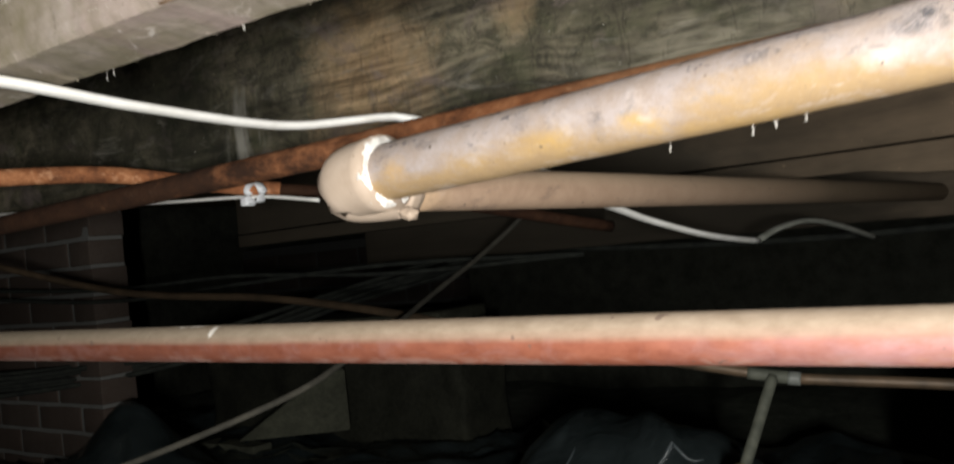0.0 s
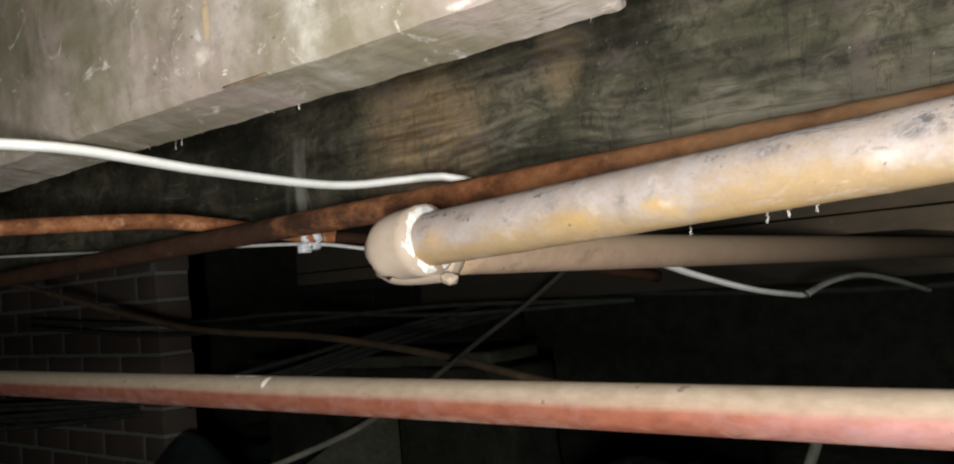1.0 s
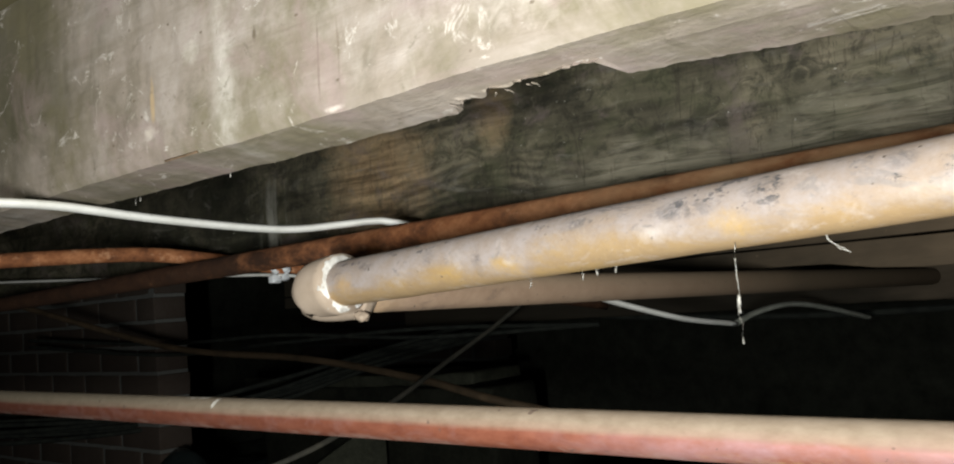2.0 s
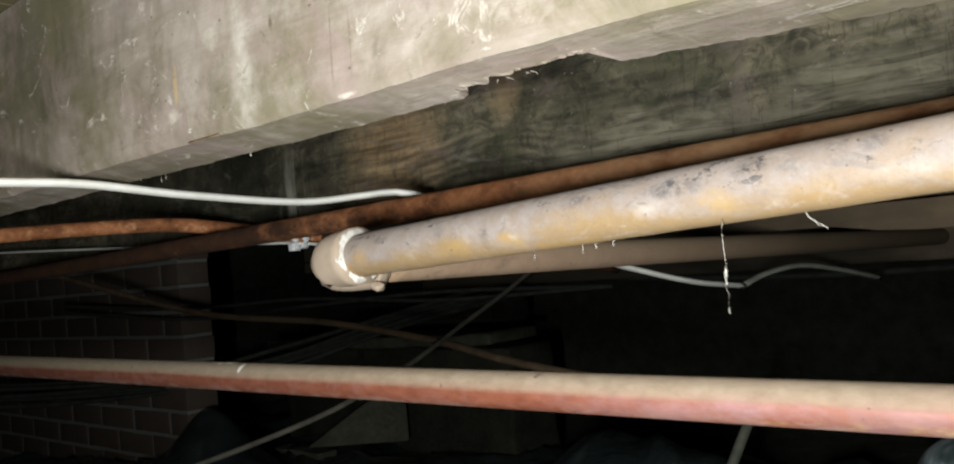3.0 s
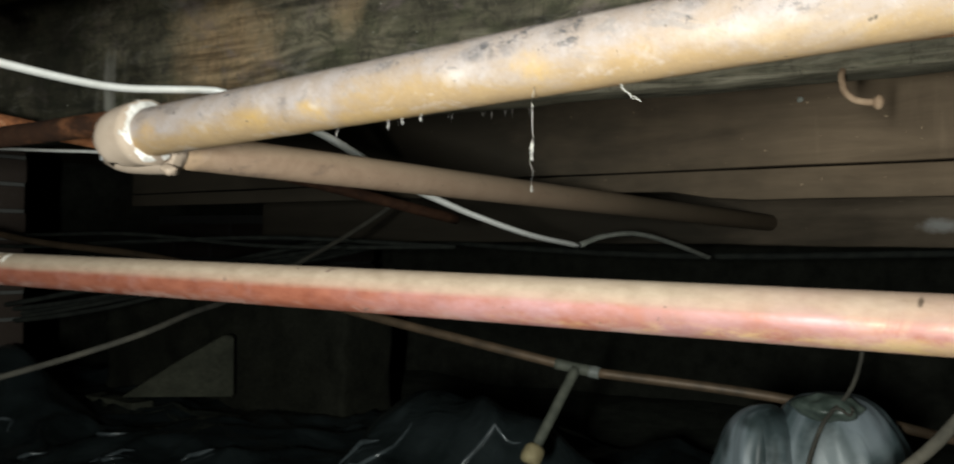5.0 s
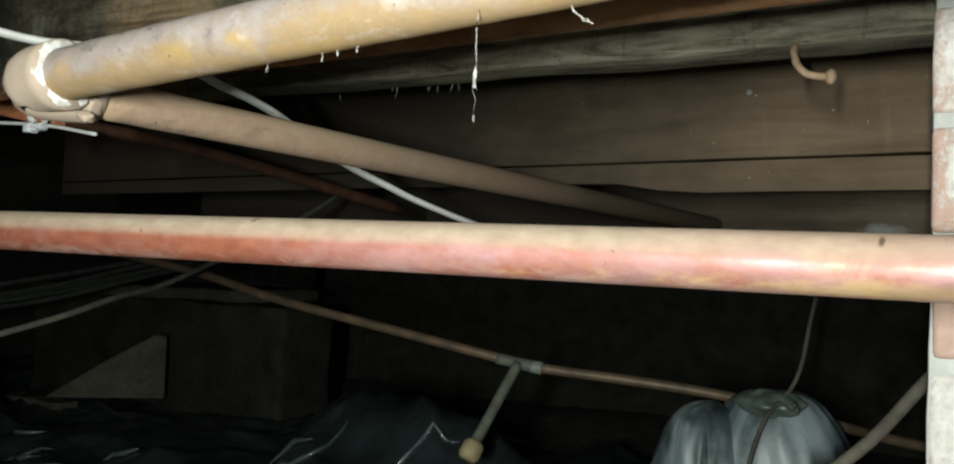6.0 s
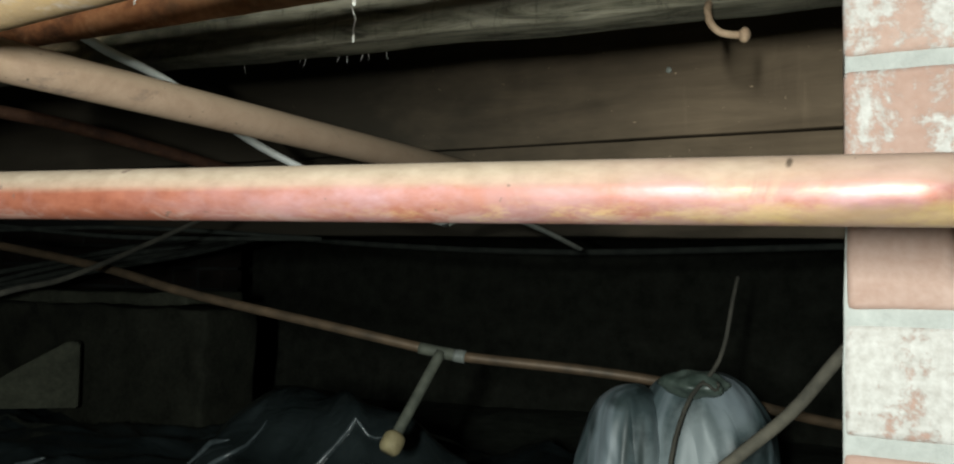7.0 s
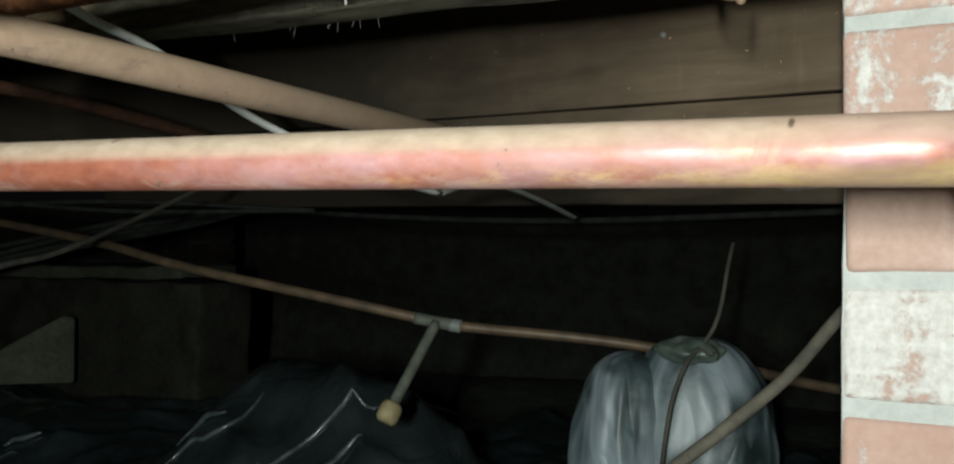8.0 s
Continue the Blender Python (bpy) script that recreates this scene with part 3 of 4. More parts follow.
def mesh_of(name, bm, material, smooth=True):
    me = bpy.data.meshes.new(name)
    bm.normal_update()
    bm.to_mesh(me)
    bm.free()
    me.materials.append(material)
    if smooth:
        me.polygons.foreach_set("use_smooth", [True] * len(me.polygons))
    return me


def hang(ob, parent):
    base = parent.matrix_basis.translation
    ob.parent = parent
    ob.matrix_parent_inverse = Matrix.Translation(-base) if parent.type == "EMPTY" else Matrix.Identity(4)
    return ob


def part(name, bm, material, parent, label="", smooth=True):
    ob = new(name, mesh_of(name, bm, material, smooth))
    hang(ob, parent)
    return tagged(ob, label) if label else ob


def solid(name, bm, material, label, category, group="", kind="", smooth=True):
    ob = new(name, mesh_of(name, bm, material, smooth))
    return tagged(ob, label, category, group, kind)


def spline(points, step=0.02):
    """Catmull-Rom through the points, sampled every step metres or so."""
    p = [Vector(q) for q in points]
    p = [p[0] * 2 - p[1], *p, p[-1] * 2 - p[-2]]
    out = []
    for i in range(1, len(p) - 2):
        a, b, c, d = p[i - 1:i + 3]
        n = max(2, int((c - b).length / step))
        for k in range(n):
            t = k / n
            out.append(0.5 * (2 * b + (c - a) * t + (2 * a - 5 * b + 4 * c - d) * t * t + (3 * b - a - 3 * c + d) * t ** 3))
    out.append(p[-2])
    return out


def tube(bm, path, width, height=None, segs=14, rough=0.0, seed=0.0, taper=None):
    """A closed tube along a path; width and height are its full sizes across and upward."""
    height = height or width
    path = [Vector(q) for q in path]
    rings = []
    for i, q in enumerate(path):
        along = (path[min(i + 1, len(path) - 1)] - path[max(i - 1, 0)]).normalized()
        side = along.cross(Vector((0, 0, 1)))
        side = side.normalized() if side.length > 1e-3 else Vector((1, 0, 0))
        up = side.cross(along).normalized()
        s = taper(i / (len(path) - 1)) if taper else 1.0
        ring = []
        for k in range(segs):
            a = 2 * math.pi * k / segs
            v = side * (math.cos(a) * width / 2 * s) + up * (math.sin(a) * height / 2 * s)
            if rough:
                v *= 1 + rough * noise.noise((q + v) * 60 + Vector((seed, 0, 0)))
            ring.append(bm.verts.new(q + v))
        rings.append(ring)
    for r, s in zip(rings, rings[1:]):
        for k in range(segs):
            bm.faces.new((r[k], r[(k + 1) % segs], s[(k + 1) % segs], s[k]))
    bm.faces.new(list(reversed(rings[0])))
    bm.faces.new(rings[-1])
    return bm


def straight(a, b, step=0.02):
    a, b = Vector(a), Vector(b)
    n = max(1, int((b - a).length / step))
    return [a.lerp(b, i / n) for i in range(n + 1)]


def slab(bm, x0, x1, y0, y1, z0, z1, step=0.03, wob=0.002, seed=0.0, bevel=0.003):
    """A sawn timber or block, cut into a grid so that its faces can wander and its arrises wear."""
    start = set(bm.verts)
    nx, ny, nz = (max(1, min(90, int((b - a) / step))) for a, b in ((x0, x1), (y0, y1), (z0, z1)))
    bmesh.ops.create_cube(bm, size=1.0)
    fresh = [v for v in bm.verts if v not in start]
    for v in fresh:
        v.co = Vector(((x0 + x1) / 2 + v.co.x * (x1 - x0), (y0 + y1) / 2 + v.co.y * (y1 - y0), (z0 + z1) / 2 + v.co.z * (z1 - z0)))
    edges = list({e for v in fresh for e in v.link_edges})
    if bevel:
        bmesh.ops.bevel(bm, geom=edges, offset=bevel, segments=2, affect="EDGES", profile=0.6)
    for axis, n, lo, hi in ((0, nx, x0, x1), (1, ny, y0, y1), (2, nz, z0, z1)):
        for i in range(1, n):
            co, no = Vector((0, 0, 0)), Vector((0, 0, 0))
            co[axis], no[axis] = lo + (hi - lo) * i / n, 1.0
            geo = [g for g in (*bm.verts, *bm.edges, *bm.faces)] if not start else [g for g in bm.verts if g not in start]
            if start:
                es = {e for v in geo for e in v.link_edges}
                fs = {f for v in geo for f in v.link_faces}
                geo = [*geo, *es, *fs]
            bmesh.ops.bisect_plane(bm, geom=geo, plane_co=co, plane_no=no)
    for v in bm.verts:
        if v not in start:
            q = v.co * 9 + Vector((seed, seed * 1.7, 0))
            v.co += noise.noise_vector(q) * wob + noise.noise_vector(q * 6) * wob * 0.35
    return bm


# ---- the setting ----
def floor_above():
    """Floorboards that lie across the joists; one mesh."""
    bm = bmesh.new()
    x = -3.6
    while x < 2.2:
        slab(bm, x, x + 0.136, -1.8, 3.2, 1.132, 1.152, 0.6, 0.001, x, 0.0)
        x += 0.14
    return solid("ceiling", bm, FLOORWOOD, "underside of dark wooden floorboards above the joists", "ceiling", kind="structure", smooth=False)


def ground():
    bm = bmesh.new()
    bmesh.ops.create_grid(bm, x_segments=70, y_segments=60, size=1.0)
    for v in bm.verts:
        v.co = Vector((-0.7 + v.co.x * 3.0, 0.7 + v.co.y * 2.6, 0.16))
        v.co.z += 0.04 * noise.noise(v.co * 2.2) + 0.012 * noise.noise(v.co * 11)
    return solid("ground", bm, SOIL, "dry dark earth floor of the void", "ground", kind="structure")


def closing_wall(name, x0, x1, y0, y1):
    bm = bmesh.new()
    slab(bm, x0, x1, y0, y1, 0.0, 1.13, 0.5, 0.003, 2.0, 0.0)
    return solid(name, bm, DARKSOIL, "dark earthy wall closing the void", "wall", kind="structure", smooth=False)


floor_above()
ground()
closing_wall("wall_north", -3.6, 2.2, 3.0, 3.2)
closing_wall("wall_south", -3.6, 2.2, -1.8, -1.6)
closing_wall("wall_west", -3.6, -3.4, -1.6, 3.0)
closing_wall("wall_east", 2.0, 2.2, -1.6, 3.0)


# ---- timbers ----
def front_joist():
    """The pale joist: a sawn face, and an underside whose rear arris is torn."""
    bm = bmesh.new()
    x0, x1, n = -1.3, 1.3, 900
    rows = []
    for i in range(n + 1):
        x = x0 + (x1 - x0) * i / n
        back = 0.1535 + 0.0015 * noise.noise(Vector((x * 14, 0, 3)))
        rise = 0.0
        if 0.19 < x < 0.41:
            k = min(1.0, (x - 0.19) / 0.006) * (1.0 if x < 0.30 else 0.35)
            bite = (0.010 + 0.022 * (x - 0.19) / 0.11) if x < 0.30 else 0.0
            back -= k * (bite + 0.008 * noise.noise(Vector((x * 80, 5, 0))) + 0.005 * noise.noise(Vector((x * 260, 1, 0))))
            rise = 0.004 * k
        if x > 0.25:
            back += 0.20 * (min(x, 0.6) - 0.25)
        if x >= 0.41:
            back -= 0.001 + 0.003 * noise.noise(Vector((x * 60, 5, 0)))
        if 0.25 < x < 0.45:
            back += 0.0035 * noise.noise(Vector((x * 140, 4, 2))) + 0.0025 * noise.noise(Vector((x * 420, 7, 2)))
        back += 0.0008 * noise.noise(Vector((x * 300, 0, 9)))
        z = 0.9335 + 0.0018 * noise.noise(Vector((x * 6, 2, 0)))
        ring = []
        for y, zz in ((0.104, 1.131), (0.104, 1.06), (0.104, 1.03), (0.104, 1.00), (0.104, 0.975), (0.104, 0.955), (0.1045, z + 0.009), (0.1075, z + 0.004),
                      (0.118, z + 0.002), (0.130, z - 0.0005), (back - 0.004, z - 0.004 + rise * 0.5), (back, z + rise - 0.002), (back + 0.001 + rise, z + 0.02), (back + 0.003, z + 0.05), (back + 0.0035, 1.131)):
            q = Vector((x, y, zz))
            q += noise.noise_vector(q * 24) * 0.0012 + noise.noise_vector(q * 90) * 0.0005
            ring.append(bm.verts.new(q))
        rows.append(ring)
    for a, b in zip(rows, rows[1:]):
        for k in range(len(a)):
            j = (k + 1) % len(a)
            bm.faces.new((a[k], a[j], b[j], b[k]))
    bm.faces.new(rows[0])
    bm.faces.new(list(reversed(rows[-1])))
    bmesh.ops.recalc_face_normals(bm, faces=bm.faces)
    joist = solid("joist", bm, PALE, "pale dusty timber joist with a torn lower edge", "joist", "floor joists", smooth=False)
    # lifted splinters on the torn arris
    rnd = random.Random(4)
    for i in range(12):
        bm = bmesh.new()
        x = rnd.choice((rnd.uniform(0.185, 0.27), rnd.uniform(-0.3, 0.45)))
        q = Vector((x, 0.148 if x < 0.19 else 0.132, 0.9305))
        way = Vector((rnd.uniform(-1, 1), 0.6, rnd.uniform(-0.5, 0.1))).normalized() * rnd.uniform(0.002, 0.006)
        tube(bm, [q - way * 0.4, q + way * 0.5, q + way + Vector((0, 0, -0.001))], 0.0012, 0.0008, 5, taper=lambda t: 1 - 0.8 * t)
        hang(new("splinter", mesh_of("splinter", bm, PALE)), joist)
    # a nail tear in the underside
    bm = bmesh.new()
    slab(bm, -0.062, -0.020, 0.1037, 0.1062, 0.9375, 0.9390, 0.01, 0.0006, 3.0, 0.0008)
    hang(new("gouge_sliver", mesh_of("gouge_sliver", bm, NAILRUST)), joist)
    return joist


def rear_joist():
    bm = bmesh.new()
    slab(bm, -2.4, 1.6, 0.575, 0.622, 0.905, 1.131, 0.045, 0.003, 7.0, 0.004)
    joist = solid("joist", bm, DARK, "dark old timber joist with tan stains and knots", "joist", "floor joists")
    rnd = random.Random(9)
    for i in range(9):
        bm = bmesh.new()
        x = rnd.gauss(0.06, 0.06)
        q = Vector((x, 0.621, 0.906))
        way = Vector((rnd.uniform(-0.5, 0.5), 0.1, -1)) * rnd.uniform(0.004, 0.012)
        tube(bm, [q, q + way * 0.6, q + way], 0.0008, 0.0007, 5, taper=lambda t: 1 - 0.8 * t)
        hang(new("splinter", mesh_of("splinter", bm, WEB)), joist)
    return joist


def plank_wall():
    wall = thing("plank_partition", (0.0, 1.0, 0.82), "brown horizontal planks with thin open gaps behind the joists", "partition")
    for i, (z0, z1) in enumerate(((0.8655, 1.131), (0.836, 0.8625))):
        bm = bmesh.new()
        slab(bm, -1.25 - 0.004 * i, 1.7, 1.0 + 0.0015 * i, 1.025, z0, z1, 0.06, 0.0012, i * 3.1, 0.0015)
        for v in bm.verts:
            v.co.y -= 0.1 * v.co.x
            # the lower plank widens past the branch pipe
            if i and v.co.z < 0.85:
                k = min(1.0, max(0.0, (v.co.x - 0.11) / 0.12))
                v.co.z -= 0.014 * k * k * (3 - 2 * k)
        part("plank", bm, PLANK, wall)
    return wall


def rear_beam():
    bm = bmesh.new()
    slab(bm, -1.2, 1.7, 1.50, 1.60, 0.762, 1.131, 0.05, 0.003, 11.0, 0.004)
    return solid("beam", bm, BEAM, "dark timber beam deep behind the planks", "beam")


front_joist()
rear_joist()
plank_wall()
rear_beam()


# ---- pipes ----
def painted_pipe():
    t = thing("painted_pipe", (-0.04, 0.25, 0.82), "cream painted pipe run with an elbow and white jointing paste", "pipe")
    a, b = Vector((-0.019, 0.2343, 0.8396)), Vector((0.86, 0.1666, 0.8758))
    along = (b - a).normalized()
    bm = bmesh.new()
    tube(bm, straight(a - along * 0.01, b, 0.012), 0.0372, segs=28, rough=0.02, seed=1)
    part("run", bm, PAINT, t)
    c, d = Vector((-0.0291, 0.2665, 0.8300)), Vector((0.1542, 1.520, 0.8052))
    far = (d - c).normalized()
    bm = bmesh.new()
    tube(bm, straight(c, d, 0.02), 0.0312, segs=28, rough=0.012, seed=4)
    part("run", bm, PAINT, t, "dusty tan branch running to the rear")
    bm = bmesh.new()
    p0, p3 = a + along * 0.002, c + far * 0.002
    p1, p2 = a - along * 0.060, c - far * 0.035 - along * 0.008
    curve = []
    for i in range(17):
        s = i / 16
        curve.append(p0 * (1 - s) ** 3 + p1 * 3 * s * (1 - s) ** 2 + p2 * 3 * s * s * (1 - s) + p3 * s ** 3)
    tube(bm, curve, 0.0500, segs=32, rough=0.015, seed=2, taper=lambda s: 1.0 - 0.20 * s ** 2)
    elbow = part("elbow", bm, ELBOW, t, "rounded cream painted elbow")
    bm = bmesh.new()
    tube(bm, straight(a - along * 0.0040, a + along * 0.0030, 0.0011), 0.0490, segs=72, taper=lambda s: 1 - 0.10 * (2 * s - 1) ** 2)
    for v in bm.verts:
        lump = 0.0022 * noise.noise(v.co * 95) + 0.0016 * noise.noise(v.co * 240) + 0.0007 * noise.noise(v.co * 600)
        axis = a + along * (v.co - a).dot(along)
        v.co += (v.co - axis).normalized() * lump + along * (0.0030 * noise.noise(v.co * 130 + Vector((7, 0, 0))))
    hang(new("paste_ring", mesh_of("paste_ring", bm, PASTE)), elbow)["label"] = "crusty white jointing paste"
    bm = bmesh.new()
    tube(bm, straight(c - far * 0.012, c + far * 0.003, 0.0025), 0.0405, segs=32, rough=0.03, seed=3, taper=lambda s: 1 - 0.22 * s ** 3)
    hang(new("socket_rim", mesh_of("socket_rim", bm, ELBOW)), elbow)
    bm = bmesh.new()
    bmesh.ops.create_icosphere(bm, subdivisions=3, radius=0.0055)
    for v in bm.verts:
        v.co = Vector((v.co.x * 1.3, v.co.y, v.co.z * 0.8))
        v.co += v.co.normalized() * 0.0022 * noise.noise(v.co * 260)
        v.co += Vector((-0.015, 0.250, 0.8120))
    hang(new("paint_lump", mesh_of("paint_lump", bm, ELBOW)), elbow)
    return t


def rusty_pipe():
    bm = bmesh.new()
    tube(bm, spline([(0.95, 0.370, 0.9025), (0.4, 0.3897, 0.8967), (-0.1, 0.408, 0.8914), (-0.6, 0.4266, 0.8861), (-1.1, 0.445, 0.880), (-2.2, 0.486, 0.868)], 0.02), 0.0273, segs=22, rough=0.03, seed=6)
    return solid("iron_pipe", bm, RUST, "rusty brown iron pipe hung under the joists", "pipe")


def orange_pipe():
    t = thing("slanting_pipe", (-0.6, 0.52, 0.88), "orange oxidised pipe crossing over the iron pipe", "pipe")
    bm = bmesh.new()
    tube(bm, spline([(-1.3, -0.6, 0.945), (-1.1, -0.32, 0.935), (-0.9, 0.026, 0.922), (-0.82, 0.16, 0.920), (-0.72, 0.32, 0.923), (-0.655, 0.43, 0.921), (-0.60, 0.52, 0.905), (-0.52, 0.60, 0.886)], 0.02), 0.0215, segs=16, rough=0.02, seed=2)
    part("run", bm, ORANGE, t)
    bm = bmesh.new()
    tube(bm, spline([(-0.53, 0.591, 0.888), (-0.52, 0.60, 0.886), (-0.43, 0.67, 0.870), (-0.37, 0.76, 0.852), (-0.31, 0.86, 0.829), (-0.262, 0.95, 0.808), (-0.238, 1.003, 0.798)], 0.02), 0.0175, segs=16, rough=0.02, seed=2)
    part("run", bm, MAROON, t, "dull red-brown far length")
    return t


def copper_pipe():
    t = thing("copper_pipe", (0.15, 0.231, 0.705), "dusty copper pipe crossing the whole void", "pipe")
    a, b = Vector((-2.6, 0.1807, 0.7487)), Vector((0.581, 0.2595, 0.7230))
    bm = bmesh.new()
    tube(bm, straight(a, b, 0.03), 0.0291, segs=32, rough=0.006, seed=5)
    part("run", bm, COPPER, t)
    bm = bmesh.new()
    tube(bm, straight(b - Vector((0.012, 0.0007, 0)), b + Vector((0.016, 0.001, 0)), 0.004), 0.0345, segs=28, rough=0.01)
    tube(bm, straight(b + Vector((0.018, 0.001, -0.016)), b + Vector((0.018, 0.001, 0.05)), 0.006), 0.0345, segs=28, rough=0.01)
    part("elbow", bm, COPPER, t, "bright copper elbow")
    bm = bmesh.new()
    tube(bm, straight(b + Vector((0.018, 0.001, 0.03)), b + Vector((0.018, 0.001, 0.40)), 0.02), 0.0291, segs=28, rough=0.006)
    part("riser", bm, COPPER, t)
    return t


def branch_pipe():
    t = thing("thin_copper_pipe", (0, 1.0, 0.55), "thin tarnished copper pipe with a soldered tee", "pipe")
    left = [(-1.9, 0.74, 0.90), (-1.354, 0.862, 0.765), (-0.97, 0.95, 0.724), (-0.653, 0.96, 0.682), (-0.44, 0.95, 0.643), (-0.174, 0.965, 0.601), (-0.03, 0.99, 0.575)]
    bm = bmesh.new()
    tube(bm, spline(left), 0.015, segs=14)
    part("run", bm, THIN, t)
    bm = bmesh.new()
    tube(bm, spline([(0.01, 0.998, 0.568), (0.277, 1.062, 0.546), (0.515, 1.204, 0.486), (0.9, 1.4, 0.43)]), 0.015, segs=14)
    part("run", bm, THIN, t)
    bm = bmesh.new()
    tube(bm, straight((-0.045, 0.987, 0.577), (0.018, 1.0, 0.567), 0.006), 0.0175, segs=16, rough=0.05)
    tee = part("tee", bm, FITTING, t, "grey soldered tee fitting")
    bm = bmesh.new()
    tube(bm, straight((0.006, 0.9975, 0.569), (0.022, 1.0005, 0.5665), 0.004), 0.0183, segs=16, rough=0.12, seed=3)
    hang(new("solder_ring", mesh_of("solder_ring", bm, SOLDER)), tee)
    bm = bmesh.new()
    tube(bm, straight((-0.012, 0.99, 0.572), (-0.036, 0.905, 0.463), 0.01), 0.0155, segs=14, rough=0.03)
    part("stub", bm, FITTING, t, "grey dusty stub pipe")
    bm = bmesh.new()
    ca, cb = Vector((-0.035, 0.910, 0.468)), Vector((-0.0395, 0.893, 0.4455))
    tube(bm, straight(ca, cb, 0.004), 0.031, segs=22, rough=0.02, taper=lambda s: 1 - 0.3 * abs(2 * s - 1) ** 4)
    part("end_cap", bm, CAP, t, "round tan end cap")
    return t


painted_pipe()
rusty_pipe()
orange_pipe()
copper_pipe()
branch_pipe()


# ---- brick ----
def brick_meshes(lx, ly, lz, material, n=4):
    out = []
    for i in range(n):
        bm = bmesh.new()
        slab(bm, 0, lx, 0, ly, 0, lz, 0.022 if n > 3 else 0.06, 0.0024, i * 5.3 + lx * 40, 0.004)
        out.append(mesh_of("brick", bm, material))
    return out


def masonry(wall, x0, x1, y0, y1, z0, z1, material, mortar, seed, first=0, length=0.215, gap=0.010, depth=0.1025, lift=0.065):
    """Stretcher courses on the front face, built on a recessed bed of mortar."""
    rnd = random.Random(seed)
    bm = bmesh.new()
    slab(bm, x0 - 0.0005, x1 - 0.0065, y0 + 0.0026, y1, z0, z1, 0.02, 0.0016, seed, 0.002)
    part("mortar", bm, mortar, wall, smooth=False)
    kinds = material if isinstance(material, tuple) else (material,)
    made = {k.name: (brick_meshes(length, depth, lift, k, 4 if len(kinds) > 1 else 3), brick_meshes(0.1025, depth, lift, k, 4 if len(kinds) > 1 else 3)) for k in kinds}
    fulls, halves = [made[k.name][0] for k in kinds], [made[k.name][1] for k in kinds]
    z, c = z0, first
    while z + lift <= z1 + 0.02:
        x = x0
        full, half = fulls[(c - first) % len(kinds)], halves[(c - first) % len(kinds)]
        run = half if c % 2 else full
        while x < x1 - 0.02:
            w = 0.1025 if run is half else length
            if x + w > x1 + 0.01:
                run, w = half, 0.1025
            ob = new("brick", rnd.choice(run))
            ob.matrix_basis = pose(x + rnd.uniform(-0.002, 0.002), y0 + rnd.uniform(-0.0015, 0.0015), z, 0, 0, rnd.uniform(-0.4, 0.4))
            hang(ob, wall)
            x += w + gap
            run = full
        z += lift + gap
        c += 1


def brick_pier():
    t = thing("brick_pier", (0.63, 0.55, 0.15), "limewashed red brick pier beside the copper pipe", "pier")
    masonry(t, 0.524, 0.85, 0.435, 0.66, 0.147, 0.90, (REDBRICK, LIMEBRICK, BRICK, LIMEBRICK, REDBRICK, REDBRICK, LIMEBRICK, REDBRICK, BRICK, LIMEBRICK), MORTAR, 3)
    return t


def far_pier():
    t = thing("brick_pier", (-2.4, 1.2, 0.2), "dim red brick pier at the far end of the void", "pier")
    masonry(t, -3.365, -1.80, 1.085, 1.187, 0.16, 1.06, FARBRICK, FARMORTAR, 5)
    return t


def far_wall():
    t = thing("sleeper_wall", (-1.6, 2.3, 0.2), "low dim brick sleeper wall deep in the void", "wall")
    masonry(t, -2.6, -1.5, 2.25, 2.36, 0.16, 0.86, DIMBRICK, DIMMORTAR, 8)
    return t


def ledge():
    """A rough rubble footing under a thin pale coping."""
    t = thing("rubble_ledge", (-1.6, 1.8, 0.15), "grey green rubble ledge deep in the void", "ledge")
    bm = bmesh.new()
    slab(bm, -2.2, -1.09, 1.73, 1.95, 0.12, 0.565, 0.028, 0.012, 23.0, 0.012)
    for v in bm.verts:
        if v.co.y < 1.85:
            v.co.y -= 0.030 * max(0.0, noise.noise(v.co * 9)) + 0.012 * noise.noise(v.co * 26)
    part("footing", bm, STONE, t)
    bm = bmesh.new()
    slab(bm, -2.25, -1.13, 1.69, 1.93, 0.0, 0.036, 0.03, 0.008, 17.0, 0.008)
    for v in bm.verts:
        v.co.z += 0.566 + 0.018 * (v.co.x + 1.8)
    part("coping", bm, COPING, t, "pale grey green coping along the top")
    return t


brick_pier()
far_pier()
far_wall()
ledge()


# ---- cables ----
def cable(name, points, width, height, material, label, category="cable", group="", segs=12):
    bm = bmesh.new()
    tube(bm, spline(points, 0.015), width, height, segs, 0.01)
    return solid(name, bm, material, label, category, group)


cable("flat_cable", [(-0.30, -0.40, 0.94), (-0.265, -0.08, 0.930), (-0.245, 0.03, 0.928), (-0.235, 0.10, 0.9265), (-0.232, 0.20, 0.917), (-0.222, 0.33, 0.909), (-0.195, 0.40, 0.9135), (-0.17, 0.43, 0.915),
                     (-0.145, 0.46, 0.905), (-0.135, 0.49, 0.893), (-0.118, 0.55, 0.876), (-0.111, 0.68, 0.833), (-0.10, 0.76, 0.812), (-0.09, 0.82, 0.797), (-0.052, 0.91, 0.772), (-0.022, 1.015, 0.757)],
      0.0138, 0.0082, WHITE, "white flat twin cable looped over the pipes")
